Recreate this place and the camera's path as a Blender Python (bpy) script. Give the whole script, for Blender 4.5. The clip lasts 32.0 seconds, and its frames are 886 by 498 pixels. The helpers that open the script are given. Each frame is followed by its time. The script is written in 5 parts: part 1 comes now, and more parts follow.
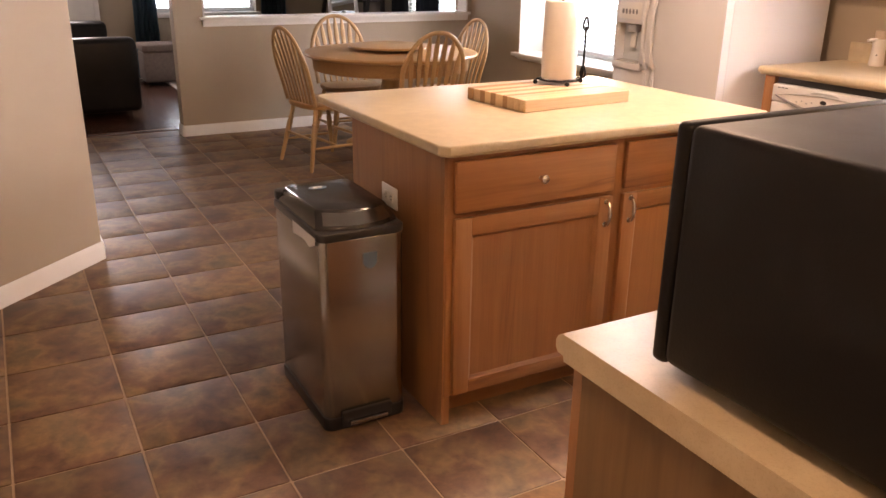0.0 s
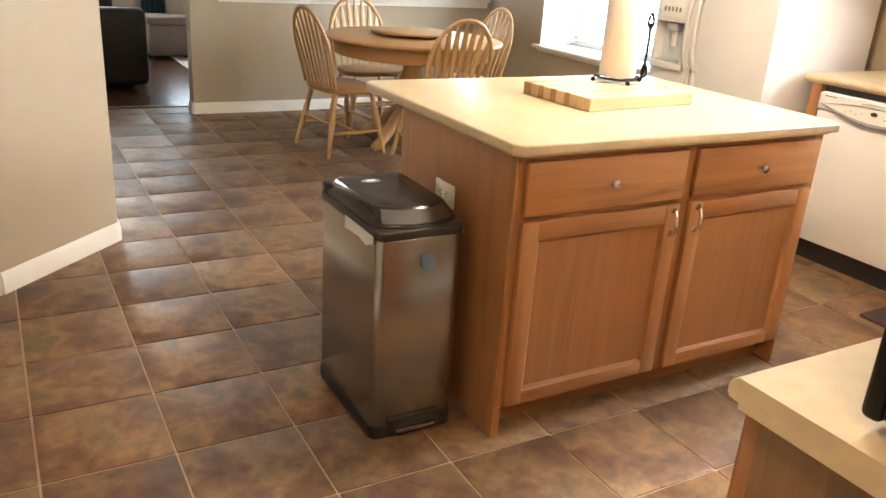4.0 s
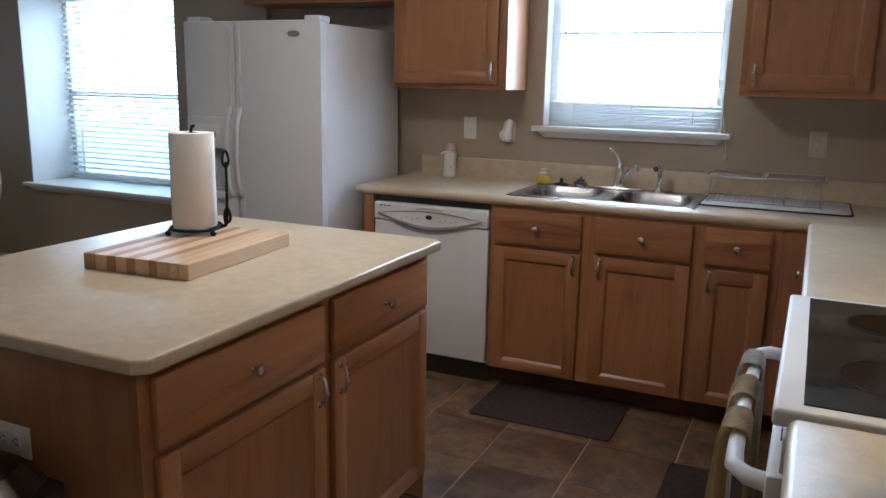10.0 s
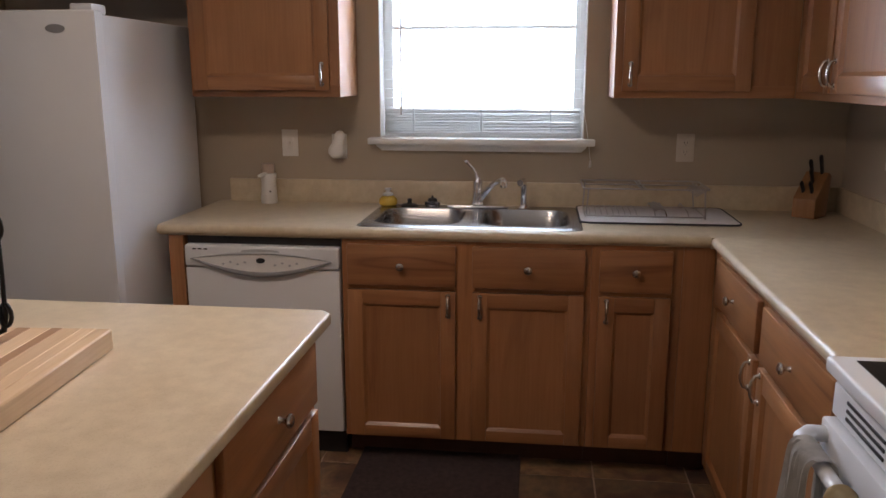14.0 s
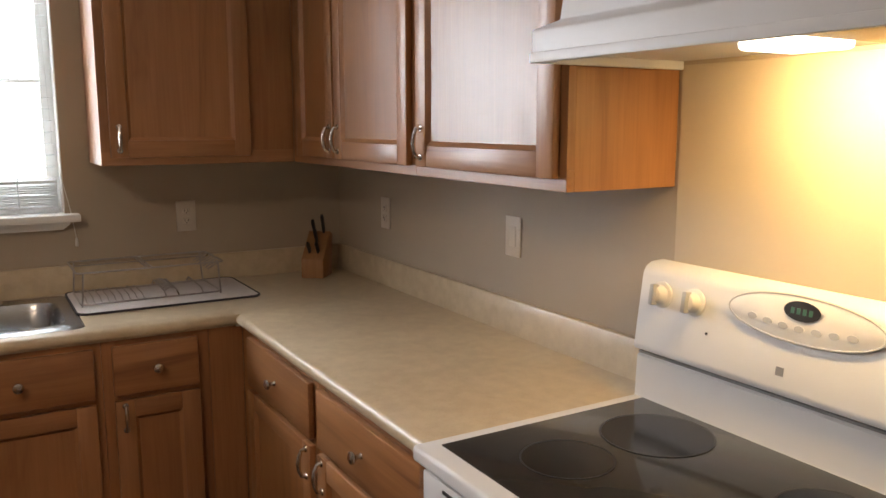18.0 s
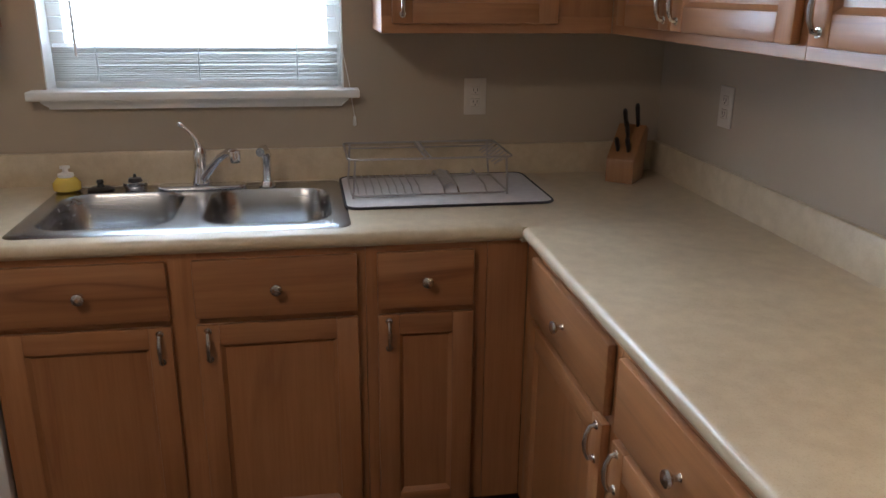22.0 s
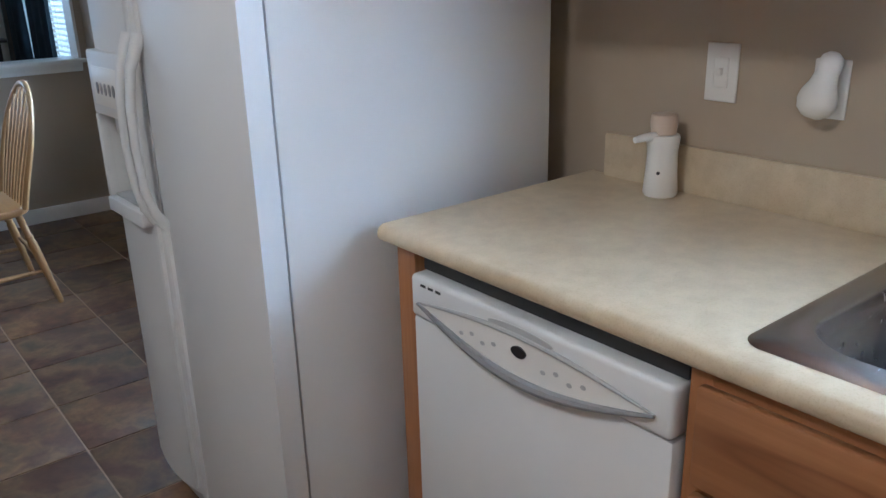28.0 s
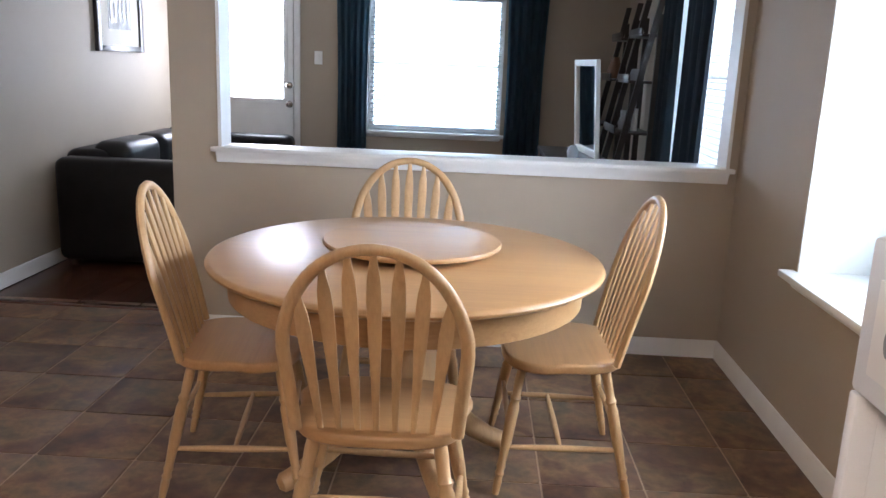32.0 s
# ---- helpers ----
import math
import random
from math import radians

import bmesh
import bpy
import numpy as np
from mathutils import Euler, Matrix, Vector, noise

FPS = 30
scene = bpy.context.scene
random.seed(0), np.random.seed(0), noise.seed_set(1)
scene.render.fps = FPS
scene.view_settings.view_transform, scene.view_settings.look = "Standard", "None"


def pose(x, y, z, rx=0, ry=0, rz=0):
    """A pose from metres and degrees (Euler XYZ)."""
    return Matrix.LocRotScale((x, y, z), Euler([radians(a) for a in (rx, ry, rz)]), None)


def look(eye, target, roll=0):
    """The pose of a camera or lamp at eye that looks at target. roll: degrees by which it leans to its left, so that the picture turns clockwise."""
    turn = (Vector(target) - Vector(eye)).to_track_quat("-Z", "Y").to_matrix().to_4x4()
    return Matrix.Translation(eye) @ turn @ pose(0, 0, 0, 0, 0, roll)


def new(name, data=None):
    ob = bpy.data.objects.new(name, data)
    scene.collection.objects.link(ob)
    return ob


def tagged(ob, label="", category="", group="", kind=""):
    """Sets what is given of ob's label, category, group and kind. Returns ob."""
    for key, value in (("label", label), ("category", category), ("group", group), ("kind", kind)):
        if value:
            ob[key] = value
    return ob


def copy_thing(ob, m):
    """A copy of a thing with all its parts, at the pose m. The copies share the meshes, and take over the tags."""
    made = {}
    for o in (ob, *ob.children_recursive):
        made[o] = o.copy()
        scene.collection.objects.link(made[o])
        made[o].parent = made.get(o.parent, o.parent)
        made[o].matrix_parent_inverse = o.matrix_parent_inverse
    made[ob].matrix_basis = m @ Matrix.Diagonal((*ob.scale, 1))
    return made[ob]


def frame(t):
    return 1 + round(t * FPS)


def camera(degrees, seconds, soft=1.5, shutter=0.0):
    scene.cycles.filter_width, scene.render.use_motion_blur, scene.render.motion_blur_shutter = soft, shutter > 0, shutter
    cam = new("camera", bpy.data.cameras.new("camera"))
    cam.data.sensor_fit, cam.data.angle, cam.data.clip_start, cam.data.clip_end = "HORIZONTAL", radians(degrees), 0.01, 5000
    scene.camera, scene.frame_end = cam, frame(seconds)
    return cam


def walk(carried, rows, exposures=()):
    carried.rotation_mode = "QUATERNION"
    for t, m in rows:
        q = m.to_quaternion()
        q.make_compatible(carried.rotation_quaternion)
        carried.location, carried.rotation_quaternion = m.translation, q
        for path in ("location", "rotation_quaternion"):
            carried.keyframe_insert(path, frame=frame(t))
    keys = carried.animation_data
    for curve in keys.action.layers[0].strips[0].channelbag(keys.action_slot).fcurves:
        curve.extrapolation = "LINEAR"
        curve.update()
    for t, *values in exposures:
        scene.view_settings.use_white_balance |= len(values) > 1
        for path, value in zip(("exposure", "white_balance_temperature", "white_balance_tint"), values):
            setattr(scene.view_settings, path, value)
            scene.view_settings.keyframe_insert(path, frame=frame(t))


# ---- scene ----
cam = camera(58.0, 32.0)
PATH = [
    (0, (-3.98, -0.173, 1.4), (-3.074, 1.473, 0.716), 0.8),
    (0.5, (-3.993, -0.143, 1.369), (-3.185, 1.523, 0.613), 2.7),
    (1, (-3.986, -0.114, 1.332), (-3.288, 1.542, 0.454), 2.7),
    (1.5, (-3.968, -0.091, 1.293), (-3.364, 1.525, 0.282), 3.3),
    (2, (-3.973, -0.086, 1.268), (-3.404, 1.45, 0.121), 3.9),
    (2.5, (-3.99, -0.067, 1.292), (-3.406, 1.363, 0.021), 5.2),
    (3, (-4.035, -0.037, 1.299), (-3.355, 1.428, 0.12), 5.4),
    (3.5, (-4.092, 0.002, 1.33), (-3.258, 1.568, 0.405), 5.4),
    (4, (-4.108, 0.061, 1.385), (-3.17, 1.677, 0.673), 3.9),
    (4.5, (-4.103, 0.091, 1.408), (-3.092, 1.729, 0.864), 2.7),
    (6.5, (-4.076, 0.449, 1.419), (-2.83, 1.937, 0.935), -1.2),
    (7, (-4.08, 0.458, 1.43), (-2.788, 1.907, 0.948), -1.3),
    (7.5, (-4.076, 0.496, 1.439), (-2.684, 1.85, 0.96), -0.8),
    (8, (-4.077, 0.522, 1.45), (-2.564, 1.741, 0.977), 0.2),
    (8.5, (-4.069, 0.545, 1.451), (-2.444, 1.616, 0.989), 0.9),
    (9, (-4.046, 0.58, 1.44), (-2.336, 1.517, 0.994), 1.1),
    (9.5, (-4.01, 0.617, 1.431), (-2.251, 1.465, 1.0), 1.3),
    (10, (-3.964, 0.641, 1.43), (-2.188, 1.46, 1.011), 1.1),
    (10.5, (-3.914, 0.678, 1.433), (-2.133, 1.49, 1.024), 0.8),
    (11, (-3.879, 0.764, 1.443), (-2.081, 1.542, 1.041), 0.8),
    (11.5, (-3.856, 0.883, 1.459), (-2.038, 1.613, 1.06), 0.5),
    (12, (-3.805, 0.978, 1.467), (-1.971, 1.671, 1.072), 0.6),
    (12.5, (-3.703, 1.042, 1.462), (-1.852, 1.689, 1.067), 0.1),
    (13, (-3.589, 1.098, 1.455), (-1.71, 1.655, 1.056), -0.7),
    (13.5, (-3.498, 1.158, 1.455), (-1.587, 1.581, 1.046), -0.6),
    (14, (-3.428, 1.227, 1.457), (-1.487, 1.464, 1.035), 0.0),
    (14.5, (-3.363, 1.282, 1.461), (-1.412, 1.325, 1.023), 0.6),
    (16.5, (-3.162, 1.231, 1.474), (-1.323, 0.624, 0.971), -1.7),
    (17, (-3.147, 1.277, 1.487), (-1.381, 0.465, 1.015), -0.6),
    (17.5, (-3.131, 1.312, 1.508), (-1.42, 0.362, 1.095), -0.2),
    (18, (-3.107, 1.334, 1.515), (-1.407, 0.327, 1.205), 0.0),
    (18.5, (-3.066, 1.352, 1.502), (-1.359, 0.331, 1.292), 0.2),
    (19, (-3.02, 1.352, 1.48), (-1.313, 0.332, 1.269), 0.4),
    (19.5, (-2.982, 1.336, 1.462), (-1.277, 0.336, 1.154), 0.4),
    (20, (-2.951, 1.321, 1.459), (-1.256, 0.351, 1.03), 0.3),
    (20.5, (-2.911, 1.31, 1.46), (-1.199, 0.419, 0.937), 0.6),
    (21, (-2.836, 1.282, 1.468), (-1.072, 0.54, 0.888), 0.7),
    (21.5, (-2.713, 1.222, 1.48), (-0.888, 0.674, 0.872), 1.1),
    (22, (-2.539, 1.173, 1.488), (-0.664, 0.847, 0.874), 0.6),
    (22.5, (-2.323, 1.156, 1.474), (-0.418, 1.035, 0.878), 0.8),
    (23, (-2.107, 1.139, 1.444), (-0.189, 1.206, 0.879), 0.4),
    (23.5, (-1.923, 1.154, 1.432), (-0.012, 1.322, 0.869), 0.3),
    (24, (-1.779, 1.199, 1.45), (0.113, 1.409, 0.836), 0.2),
    (24.5, (-1.664, 1.242, 1.472), (0.206, 1.471, 0.8), 0.4),
    (26.5, (-1.514, 1.233, 1.396), (0.182, 2.006, 0.67), -2.7),
    (27, (-1.495, 1.284, 1.395), (0.06, 2.31, 0.669), -2.1),
    (27.5, (-1.471, 1.344, 1.385), (-0.091, 2.612, 0.686), -1.6),
    (28, (-1.466, 1.406, 1.385), (-0.288, 2.879, 0.721), -1.5),
    (28.5, (-1.473, 1.498, 1.394), (-0.516, 3.139, 0.768), -1.3),
    (29, (-1.451, 1.631, 1.404), (-0.766, 3.418, 0.821), -1.1),
    (29.5, (-1.41, 1.784, 1.405), (-1.03, 3.674, 0.874), 0.8),
    (30, (-1.367, 2.0, 1.352), (-1.244, 3.935, 0.86), 1.0),
    (30.5, (-1.322, 2.261, 1.31), (-1.327, 4.212, 0.87), 1.11),
    (31, (-1.292, 2.487, 1.31), (-1.347, 4.435, 0.89), 1.75),
    (31.5, (-1.277, 2.605, 1.330), (-1.355, 4.558, 0.902), 2.09),
    (32, (-1.270, 2.712, 1.362), (-1.342, 4.661, 0.910), 2.29),
]
EXPOSURES = [(0, 0.82, 8100, 35), (1, 1.35, 8400, 36), (2, 1.6, 8800, 36), (3, 1.6, 7800, 20), (4.5, 1.3, 7000, 12), (6.5, 0.5, 5600, 10), (8, 0.33, 5200, 10), (9, -0.35, 5200, 10), (11, -0.5, 5400, 14), (12, -0.65, 5700, 18), (13, -0.85, 5900, 22), (17, -0.55, 6600, 18), (18, -0.6, 6800, 18), (19, -1.0, 7000, 18), (20, -0.7, 6500, 12), (21, -0.2, 6000, 12), (22, -0.65, 5700, 14), (23, -0.1, 5200, 14), (24.5, -0.1, 5100, 14), (27, -0.25, 5000, 8), (28, 0.05, 4900, 8), (29, 0.12, 4900, 10), (30, 0.5, 5100, 12), (31, 0.95, 5600, 18), (32, 1.0, 5900, 20)]
walk(cam, [(t, look(eye, target, roll)) for t, eye, target, roll in PATH], EXPOSURES)

# ---- world, sun, large lights ----
world = bpy.data.worlds.new("sky_world")
scene.world = world
world.use_nodes = True
wn = world.node_tree.nodes
sky = wn.new("ShaderNodeTexSky")
sky.sky_type, sky.sun_disc, sky.sun_elevation, sky.sun_rotation = "NISHITA", False, radians(52), radians(250)
world.node_tree.links.new(sky.outputs[0], wn["Background"].inputs[0])
wn["Background"].inputs[1].default_value = 0.12
sun = new("sun", bpy.data.lights.new("sun", "SUN"))
sun.data.energy, sun.data.angle, sun.data.color = 3.0, radians(0.5), (1.0, 0.95, 0.88)
sun.matrix_world = look((-20, -8, 28), (0, 0, 0))


def area_lamp(name, at, to, w, h, watts, colour):
    lamp = new(name, bpy.data.lights.new(name, "AREA"))
    lamp.data.shape, lamp.data.size, lamp.data.size_y = "RECTANGLE", w, h
    lamp.data.energy, lamp.data.color = watts, colour
    lamp.matrix_world = look(at, to)
    return lamp


DAY = (0.86, 0.94, 1.0)
area_lamp("sky_light_sink_window", (0.20, 1.485, 1.70), (-1, 1.485, 1.70), 0.90, 1.00, 80, DAY)
area_lamp("sky_light_dining_window", (0.44, 4.98, 1.49), (-1, 4.98, 1.49), 1.34, 0.86, 36, DAY)
area_lamp("sky_light_side_window", (0.20, 7.50, 1.35), (-1, 7.50, 1.35), 1.20, 1.30, 8, DAY)
area_lamp("sky_light_door_glass", (-3.265, 9.93, 1.50), (-3.265, 9, 1.45), 0.46, 0.9, 10, DAY)
WARM = (1.0, 0.72, 0.44)
area_lamp("range_hood_light", (-2.34, 0.19, 1.615), (-2.38, -0.50, 0.9), 0.26, 0.06, 9.0, (1.0, 0.68, 0.27))
area_lamp("kitchen_ceiling_lamp", (-2.00, 2.05, 2.345), (-2.00, 2.05, 0), 0.40, 0.40, 21, (1.0, 0.81, 0.60))
# added lamp, out of view, that brightens the entry and walkway
area_lamp("added_entry_lamp", (-3.85, -0.30, 2.345), (-3.85, -0.30, 0), 0.30, 0.30, 10.5, WARM)

# ---- materials ----


def nodes_of(name):
    m = bpy.data.materials.new(name)
    m.use_nodes = True
    nt = m.node_tree
    return m, nt, nt.nodes["Principled BSDF"]


def link(nt, a, b):
    nt.links.new(a, b)


def coords(nt, scale=(1, 1, 1), jitter=True):
    """Object coordinates, shifted by a random amount per object, so that alike pieces differ."""
    tc, mp = nt.nodes.new("ShaderNodeTexCoord"), nt.nodes.new("ShaderNodeMapping")
    mp.inputs["Scale"].default_value = scale
    if jitter:
        oi, mul = nt.nodes.new("ShaderNodeObjectInfo"), nt.nodes.new("ShaderNodeVectorMath")
        mul.operation = "MULTIPLY_ADD"
        link(nt, oi.outputs["Random"], mul.inputs[0])
        mul.inputs[1].default_value = (37.0, 23.0, 51.0)
        link(nt, tc.outputs["Object"], mul.inputs[2])
        link(nt, mul.outputs[0], mp.inputs[0])
    else:
        link(nt, tc.outputs["Object"], mp.inputs[0])
    return mp.outputs[0]


def noise_tex(nt, vec, scale, detail=4.0, rough=0.55, distortion=0.0):
    n = nt.nodes.new("ShaderNodeTexNoise")
    n.inputs["Scale"].default_value, n.inputs["Detail"].default_value = scale, detail
    n.inputs["Roughness"].default_value, n.inputs["Distortion"].default_value = rough, distortion
    link(nt, vec, n.inputs["Vector"])
    return n.outputs["Fac"]


def ramp(nt, fac, stops):
    r = nt.nodes.new("ShaderNodeValToRGB")
    e = r.color_ramp.elements
    while len(e) < len(stops):
        e.new(0.5)
    for el, (p, c) in zip(e, stops):
        el.position, el.color = p, (*c, 1)
    link(nt, fac, r.inputs[0])
    return r.outputs[0]


def mixed(nt, a, b, fac, how="MULTIPLY"):
    m = nt.nodes.new("ShaderNodeMix")
    m.data_type, m.blend_type = "RGBA", how
    for sock, v in ((m.inputs[0], fac), (m.inputs[6], a), (m.inputs[7], b)):
        if hasattr(v, "links"):
            link(nt, v, sock)
        else:
            sock.default_value = v if isinstance(v, float) else (*v, 1)
    return m.outputs[2]


def bumped(nt, bsdf, fac, strength, dist=0.002):
    b = nt.nodes.new("ShaderNodeBump")
    b.inputs["Strength"].default_value, b.inputs["Distance"].default_value = strength, dist
    link(nt, fac, b.inputs["Height"])
    link(nt, b.outputs[0], bsdf.inputs["Normal"])


def spread(nt, fac, lo, hi):
    r = nt.nodes.new("ShaderNodeMapRange")
    r.inputs["To Min"].default_value, r.inputs["To Max"].default_value = lo, hi
    link(nt, fac, r.inputs["Value"])
    return r.outputs[0]


def plain(name, col, rough=0.5, metal=0.0, var=0.08, scale=6.0, bump=0.1, bscale=120.0, coat=0.0, rvar=0.08):
    m, nt, b = nodes_of(name)
    v = coords(nt)
    big, fine = noise_tex(nt, v, scale, 5), noise_tex(nt, v, bscale, 3)
    lo, hi = [c * (1 - var) for c in col], [min(1, c * (1 + var)) for c in col]
    base = ramp(nt, big, [(0.3, lo), (0.7, hi)])
    link(nt, base, b.inputs["Base Color"])
    link(nt, spread(nt, big, rough - rvar, rough + rvar), b.inputs["Roughness"])
    b.inputs["Metallic"].default_value, b.inputs["Coat Weight"].default_value = metal, coat
    if bump:
        bumped(nt, b, fine, bump, 0.001)
    return m


def wood(name, dark, light, axis=2, rough=0.38, coat=0.25, grain=1.0, bump=0.12, ring=0.62):
    m, nt, b = nodes_of(name)
    sc = [7.0 * grain] * 3
    sc[axis] = 0.55 * grain
    v = coords(nt, sc)
    g1 = noise_tex(nt, v, 1.0, 3, 0.5, 1.6)
    wv = nt.nodes.new("ShaderNodeMath")
    wv.operation = "PINGPONG"
    sc_up = nt.nodes.new("ShaderNodeMath")
    sc_up.operation, sc_up.inputs[1].default_value = "MULTIPLY", 3.0
    link(nt, g1, sc_up.inputs[0])
    link(nt, sc_up.outputs[0], wv.inputs[0])
    wv.inputs[1].default_value = 1.0
    sc2 = [130.0] * 3
    sc2[axis] = 5.0
    g2 = noise_tex(nt, coords(nt, sc2), 1.0, 4, 0.6)
    g3 = noise_tex(nt, coords(nt), 3.0, 4)
    mid_c = [(a * 0.45 * ring + c * (1 - 0.45 * ring)) for a, c in zip(dark, light)]
    c1 = ramp(nt, wv.outputs[0], [(0.0, mid_c), (0.55, light), (0.88, mid_c), (1.0, [a * ring + c * (1 - ring) for a, c in zip(dark, light)])])
    c2 = ramp(nt, g2, [(0.36, (0.88, 0.85, 0.82)), (0.60, (1, 1, 1))])
    oi = nt.nodes.new("ShaderNodeObjectInfo")
    c3 = ramp(nt, oi.outputs["Random"], [(0.0, (0.88, 0.86, 0.84)), (1.0, (1.06, 1.05, 1.03))])
    c4 = ramp(nt, g3, [(0.3, (0.90, 0.89, 0.88)), (0.7, (1, 1, 1))])
    link(nt, mixed(nt, mixed(nt, mixed(nt, c1, c2, 0.8), c3, 1.0), c4, 1.0), b.inputs["Base Color"])
    link(nt, spread(nt, g2, rough - 0.06, rough + 0.1), b.inputs["Roughness"])
    b.inputs["Coat Weight"].default_value, b.inputs["Coat Roughness"].default_value = coat, 0.25
    bumped(nt, b, g2, bump, 0.0008)
    return m


OAK_D, OAK_L = (0.190, 0.076, 0.030), (0.39, 0.182, 0.072)
oak_v = wood("oak_upright_grain", OAK_D, OAK_L, 2, bump=0.55, ring=0.45)
oak_h = wood("oak_level_grain", OAK_D, OAK_L, 0, bump=0.5, ring=0.85)
pine_z = wood("pale_chair_wood", (0.45, 0.275, 0.125), (0.57, 0.365, 0.172), 2, 0.36, 0.3)
pine_x = wood("pale_table_wood", (0.39, 0.212, 0.086), (0.47, 0.268, 0.112), 0, 0.36, 0.2, 0.9, 0.08, ring=0.8)
# Duller, darker oak for the body of the microwave counter's cabinet
oak_side = wood("dull_darker_oak", (0.145, 0.086, 0.037), (0.225, 0.134, 0.062), 2, 0.5, 0.05)
board_light = wood("maple_strip", (0.55, 0.38, 0.22), (0.70, 0.52, 0.33), 0, 0.5, 0.05)
board_dark = wood("walnut_strip", (0.30, 0.16, 0.08), (0.42, 0.25, 0.13), 0, 0.5, 0.05)
block_wood = wood("knife_block_wood", (0.24, 0.11, 0.042), (0.36, 0.18, 0.072), 2)
dark_wood = wood("black_brown_stained_wood", (0.010, 0.007, 0.006), (0.028, 0.019, 0.015), 2, 0.4)
floor_wood = wood("dark_red_floor_wood", (0.045, 0.014, 0.008), (0.10, 0.035, 0.018), 1, 0.22, 0.4, 0.6)

wall_paint = plain("taupe_wall_paint", (0.402, 0.333, 0.252), 0.62, var=0.03, scale=2.0, bump=0.35, bscale=90.0)
# Trim white greyed to tone down the light on the dining window's jambs
reveal_shade = plain("shaded_reveal_white", (0.68, 0.67, 0.64), 0.6, var=0.03, bump=0.35, bscale=90.0)
ceiling_paint = plain("white_ceiling_paint", (0.78, 0.76, 0.72), 0.8, var=0.03, bump=0.5, bscale=60.0)
trim_white = plain("white_trim_paint", (0.80, 0.79, 0.76), 0.38, var=0.03, bump=0.05)
appliance = plain("white_appliance_enamel", (0.70, 0.71, 0.72), 0.48, var=0.02, scale=3.0, bump=0.25, bscale=420.0)
appliance_grey = plain("pale_grey_plastic", (0.45, 0.46, 0.47), 0.4, var=0.04)
recess_blue = plain("pale_blue_grey_plastic", (0.62, 0.67, 0.70), 0.4, var=0.03, bump=0.03)
plastic_white = plain("white_plastic", (0.78, 0.77, 0.74), 0.35, var=0.03, bump=0.03)
plastic_black = plain("black_plastic", (0.018, 0.017, 0.018), 0.34, var=0.15, bump=0.15, bscale=300.0)
black_enamel = plain("black_microwave_enamel", (0.005, 0.0042, 0.004), 0.45, var=0.2, bump=0.2, bscale=240.0)
black_enamel.node_tree.nodes["Principled BSDF"].inputs["Specular IOR Level"].default_value = 0.25
black_iron = plain("black_wrought_iron", (0.012, 0.012, 0.012), 0.45, 0.6, var=0.2, bump=0.3)
chrome = plain("chrome", (0.80, 0.80, 0.82), 0.10, 1.0, var=0.02, bump=0.0, rvar=0.03)
nickel = plain("satin_nickel", (0.62, 0.59, 0.55), 0.26, 1.0, var=0.03, bump=0.0, rvar=0.05)
wire_steel = plain("dull_wire_steel", (0.45, 0.42, 0.40), 0.30, 1.0, var=0.05, bump=0.0)
paper = plain("white_paper_towel", (0.80, 0.78, 0.75), 0.9, var=0.03, bump=0.6, bscale=160.0)
rug_brown = plain("dark_brown_mat", (0.046, 0.029, 0.028), 0.95, var=0.4, scale=45.0, bump=1.0, bscale=220.0)
leather = plain("black_leather", (0.006, 0.005, 0.005), 0.40, var=0.3, scale=9.0, bump=0.5, bscale=90.0)
leather.node_tree.nodes["Principled BSDF"].inputs["Specular IOR Level"].default_value = 0.3


def curtain_mat():
    m = plain("slate_blue_curtain_cloth", (0.045, 0.078, 0.105), 0.9, var=0.15, bump=0.5, bscale=400.0)
    nt = m.node_tree
    tr, mx = nt.nodes.new("ShaderNodeBsdfTranslucent"), nt.nodes.new("ShaderNodeMixShader")
    tr.inputs[0].default_value, mx.inputs[0].default_value = (0.14, 0.26, 0.34, 1), 0.5
    link(nt, nt.nodes["Principled BSDF"].outputs[0], mx.inputs[1])
    link(nt, tr.outputs[0], mx.inputs[2])
    link(nt, mx.outputs[0], nt.nodes["Material Output"].inputs[0])
    return m


curtain_cloth = curtain_mat()
# Darker than curtain_cloth and opaque; used for both side-window panels
curtain_dark = plain("opaque_navy_curtain_cloth", (0.022, 0.033, 0.046), 0.9, var=0.2, bump=0.5, bscale=400.0)
splash_cream = plain("cream_range_splash_panel", (0.50, 0.43, 0.325), 0.5, var=0.04, scale=3.0, bump=0.35, bscale=60.0)
ottoman_cloth = plain("grey_taupe_upholstery", (0.22, 0.18, 0.16), 0.95, var=0.12, scale=30.0, bump=0.8, bscale=300.0)
carpet = plain("beige_carpet", (0.48, 0.39, 0.29), 0.95, var=0.12, scale=60.0, bump=1.0, bscale=300.0)
pale_rug = plain("pale_grey_rug", (0.55, 0.53, 0.50), 0.95, var=0.10, scale=40.0, bump=1.0, bscale=260.0)
towel_grey = plain("grey_white_towel", (0.55, 0.52, 0.47), 0.95, var=0.12, scale=30.0, bump=1.0, bscale=380.0)
towel_tan = plain("tan_printed_towel", (0.50, 0.38, 0.20), 0.95, var=0.15, scale=18.0, bump=1.0, bscale=380.0)
print_grey = plain("grey_print", (0.30, 0.30, 0.29), 0.6, var=0.5, scale=9.0, bump=0.0)
mat_board = plain("cream_mat_board", (0.70, 0.67, 0.60), 0.8, var=0.03)
grey_mark = plain("grey_marks_and_shade", (0.25, 0.25, 0.26), 0.5, var=0.05)
dark_mark = plain("dark_marks_and_shade", (0.02, 0.02, 0.022), 0.35, var=0.1)
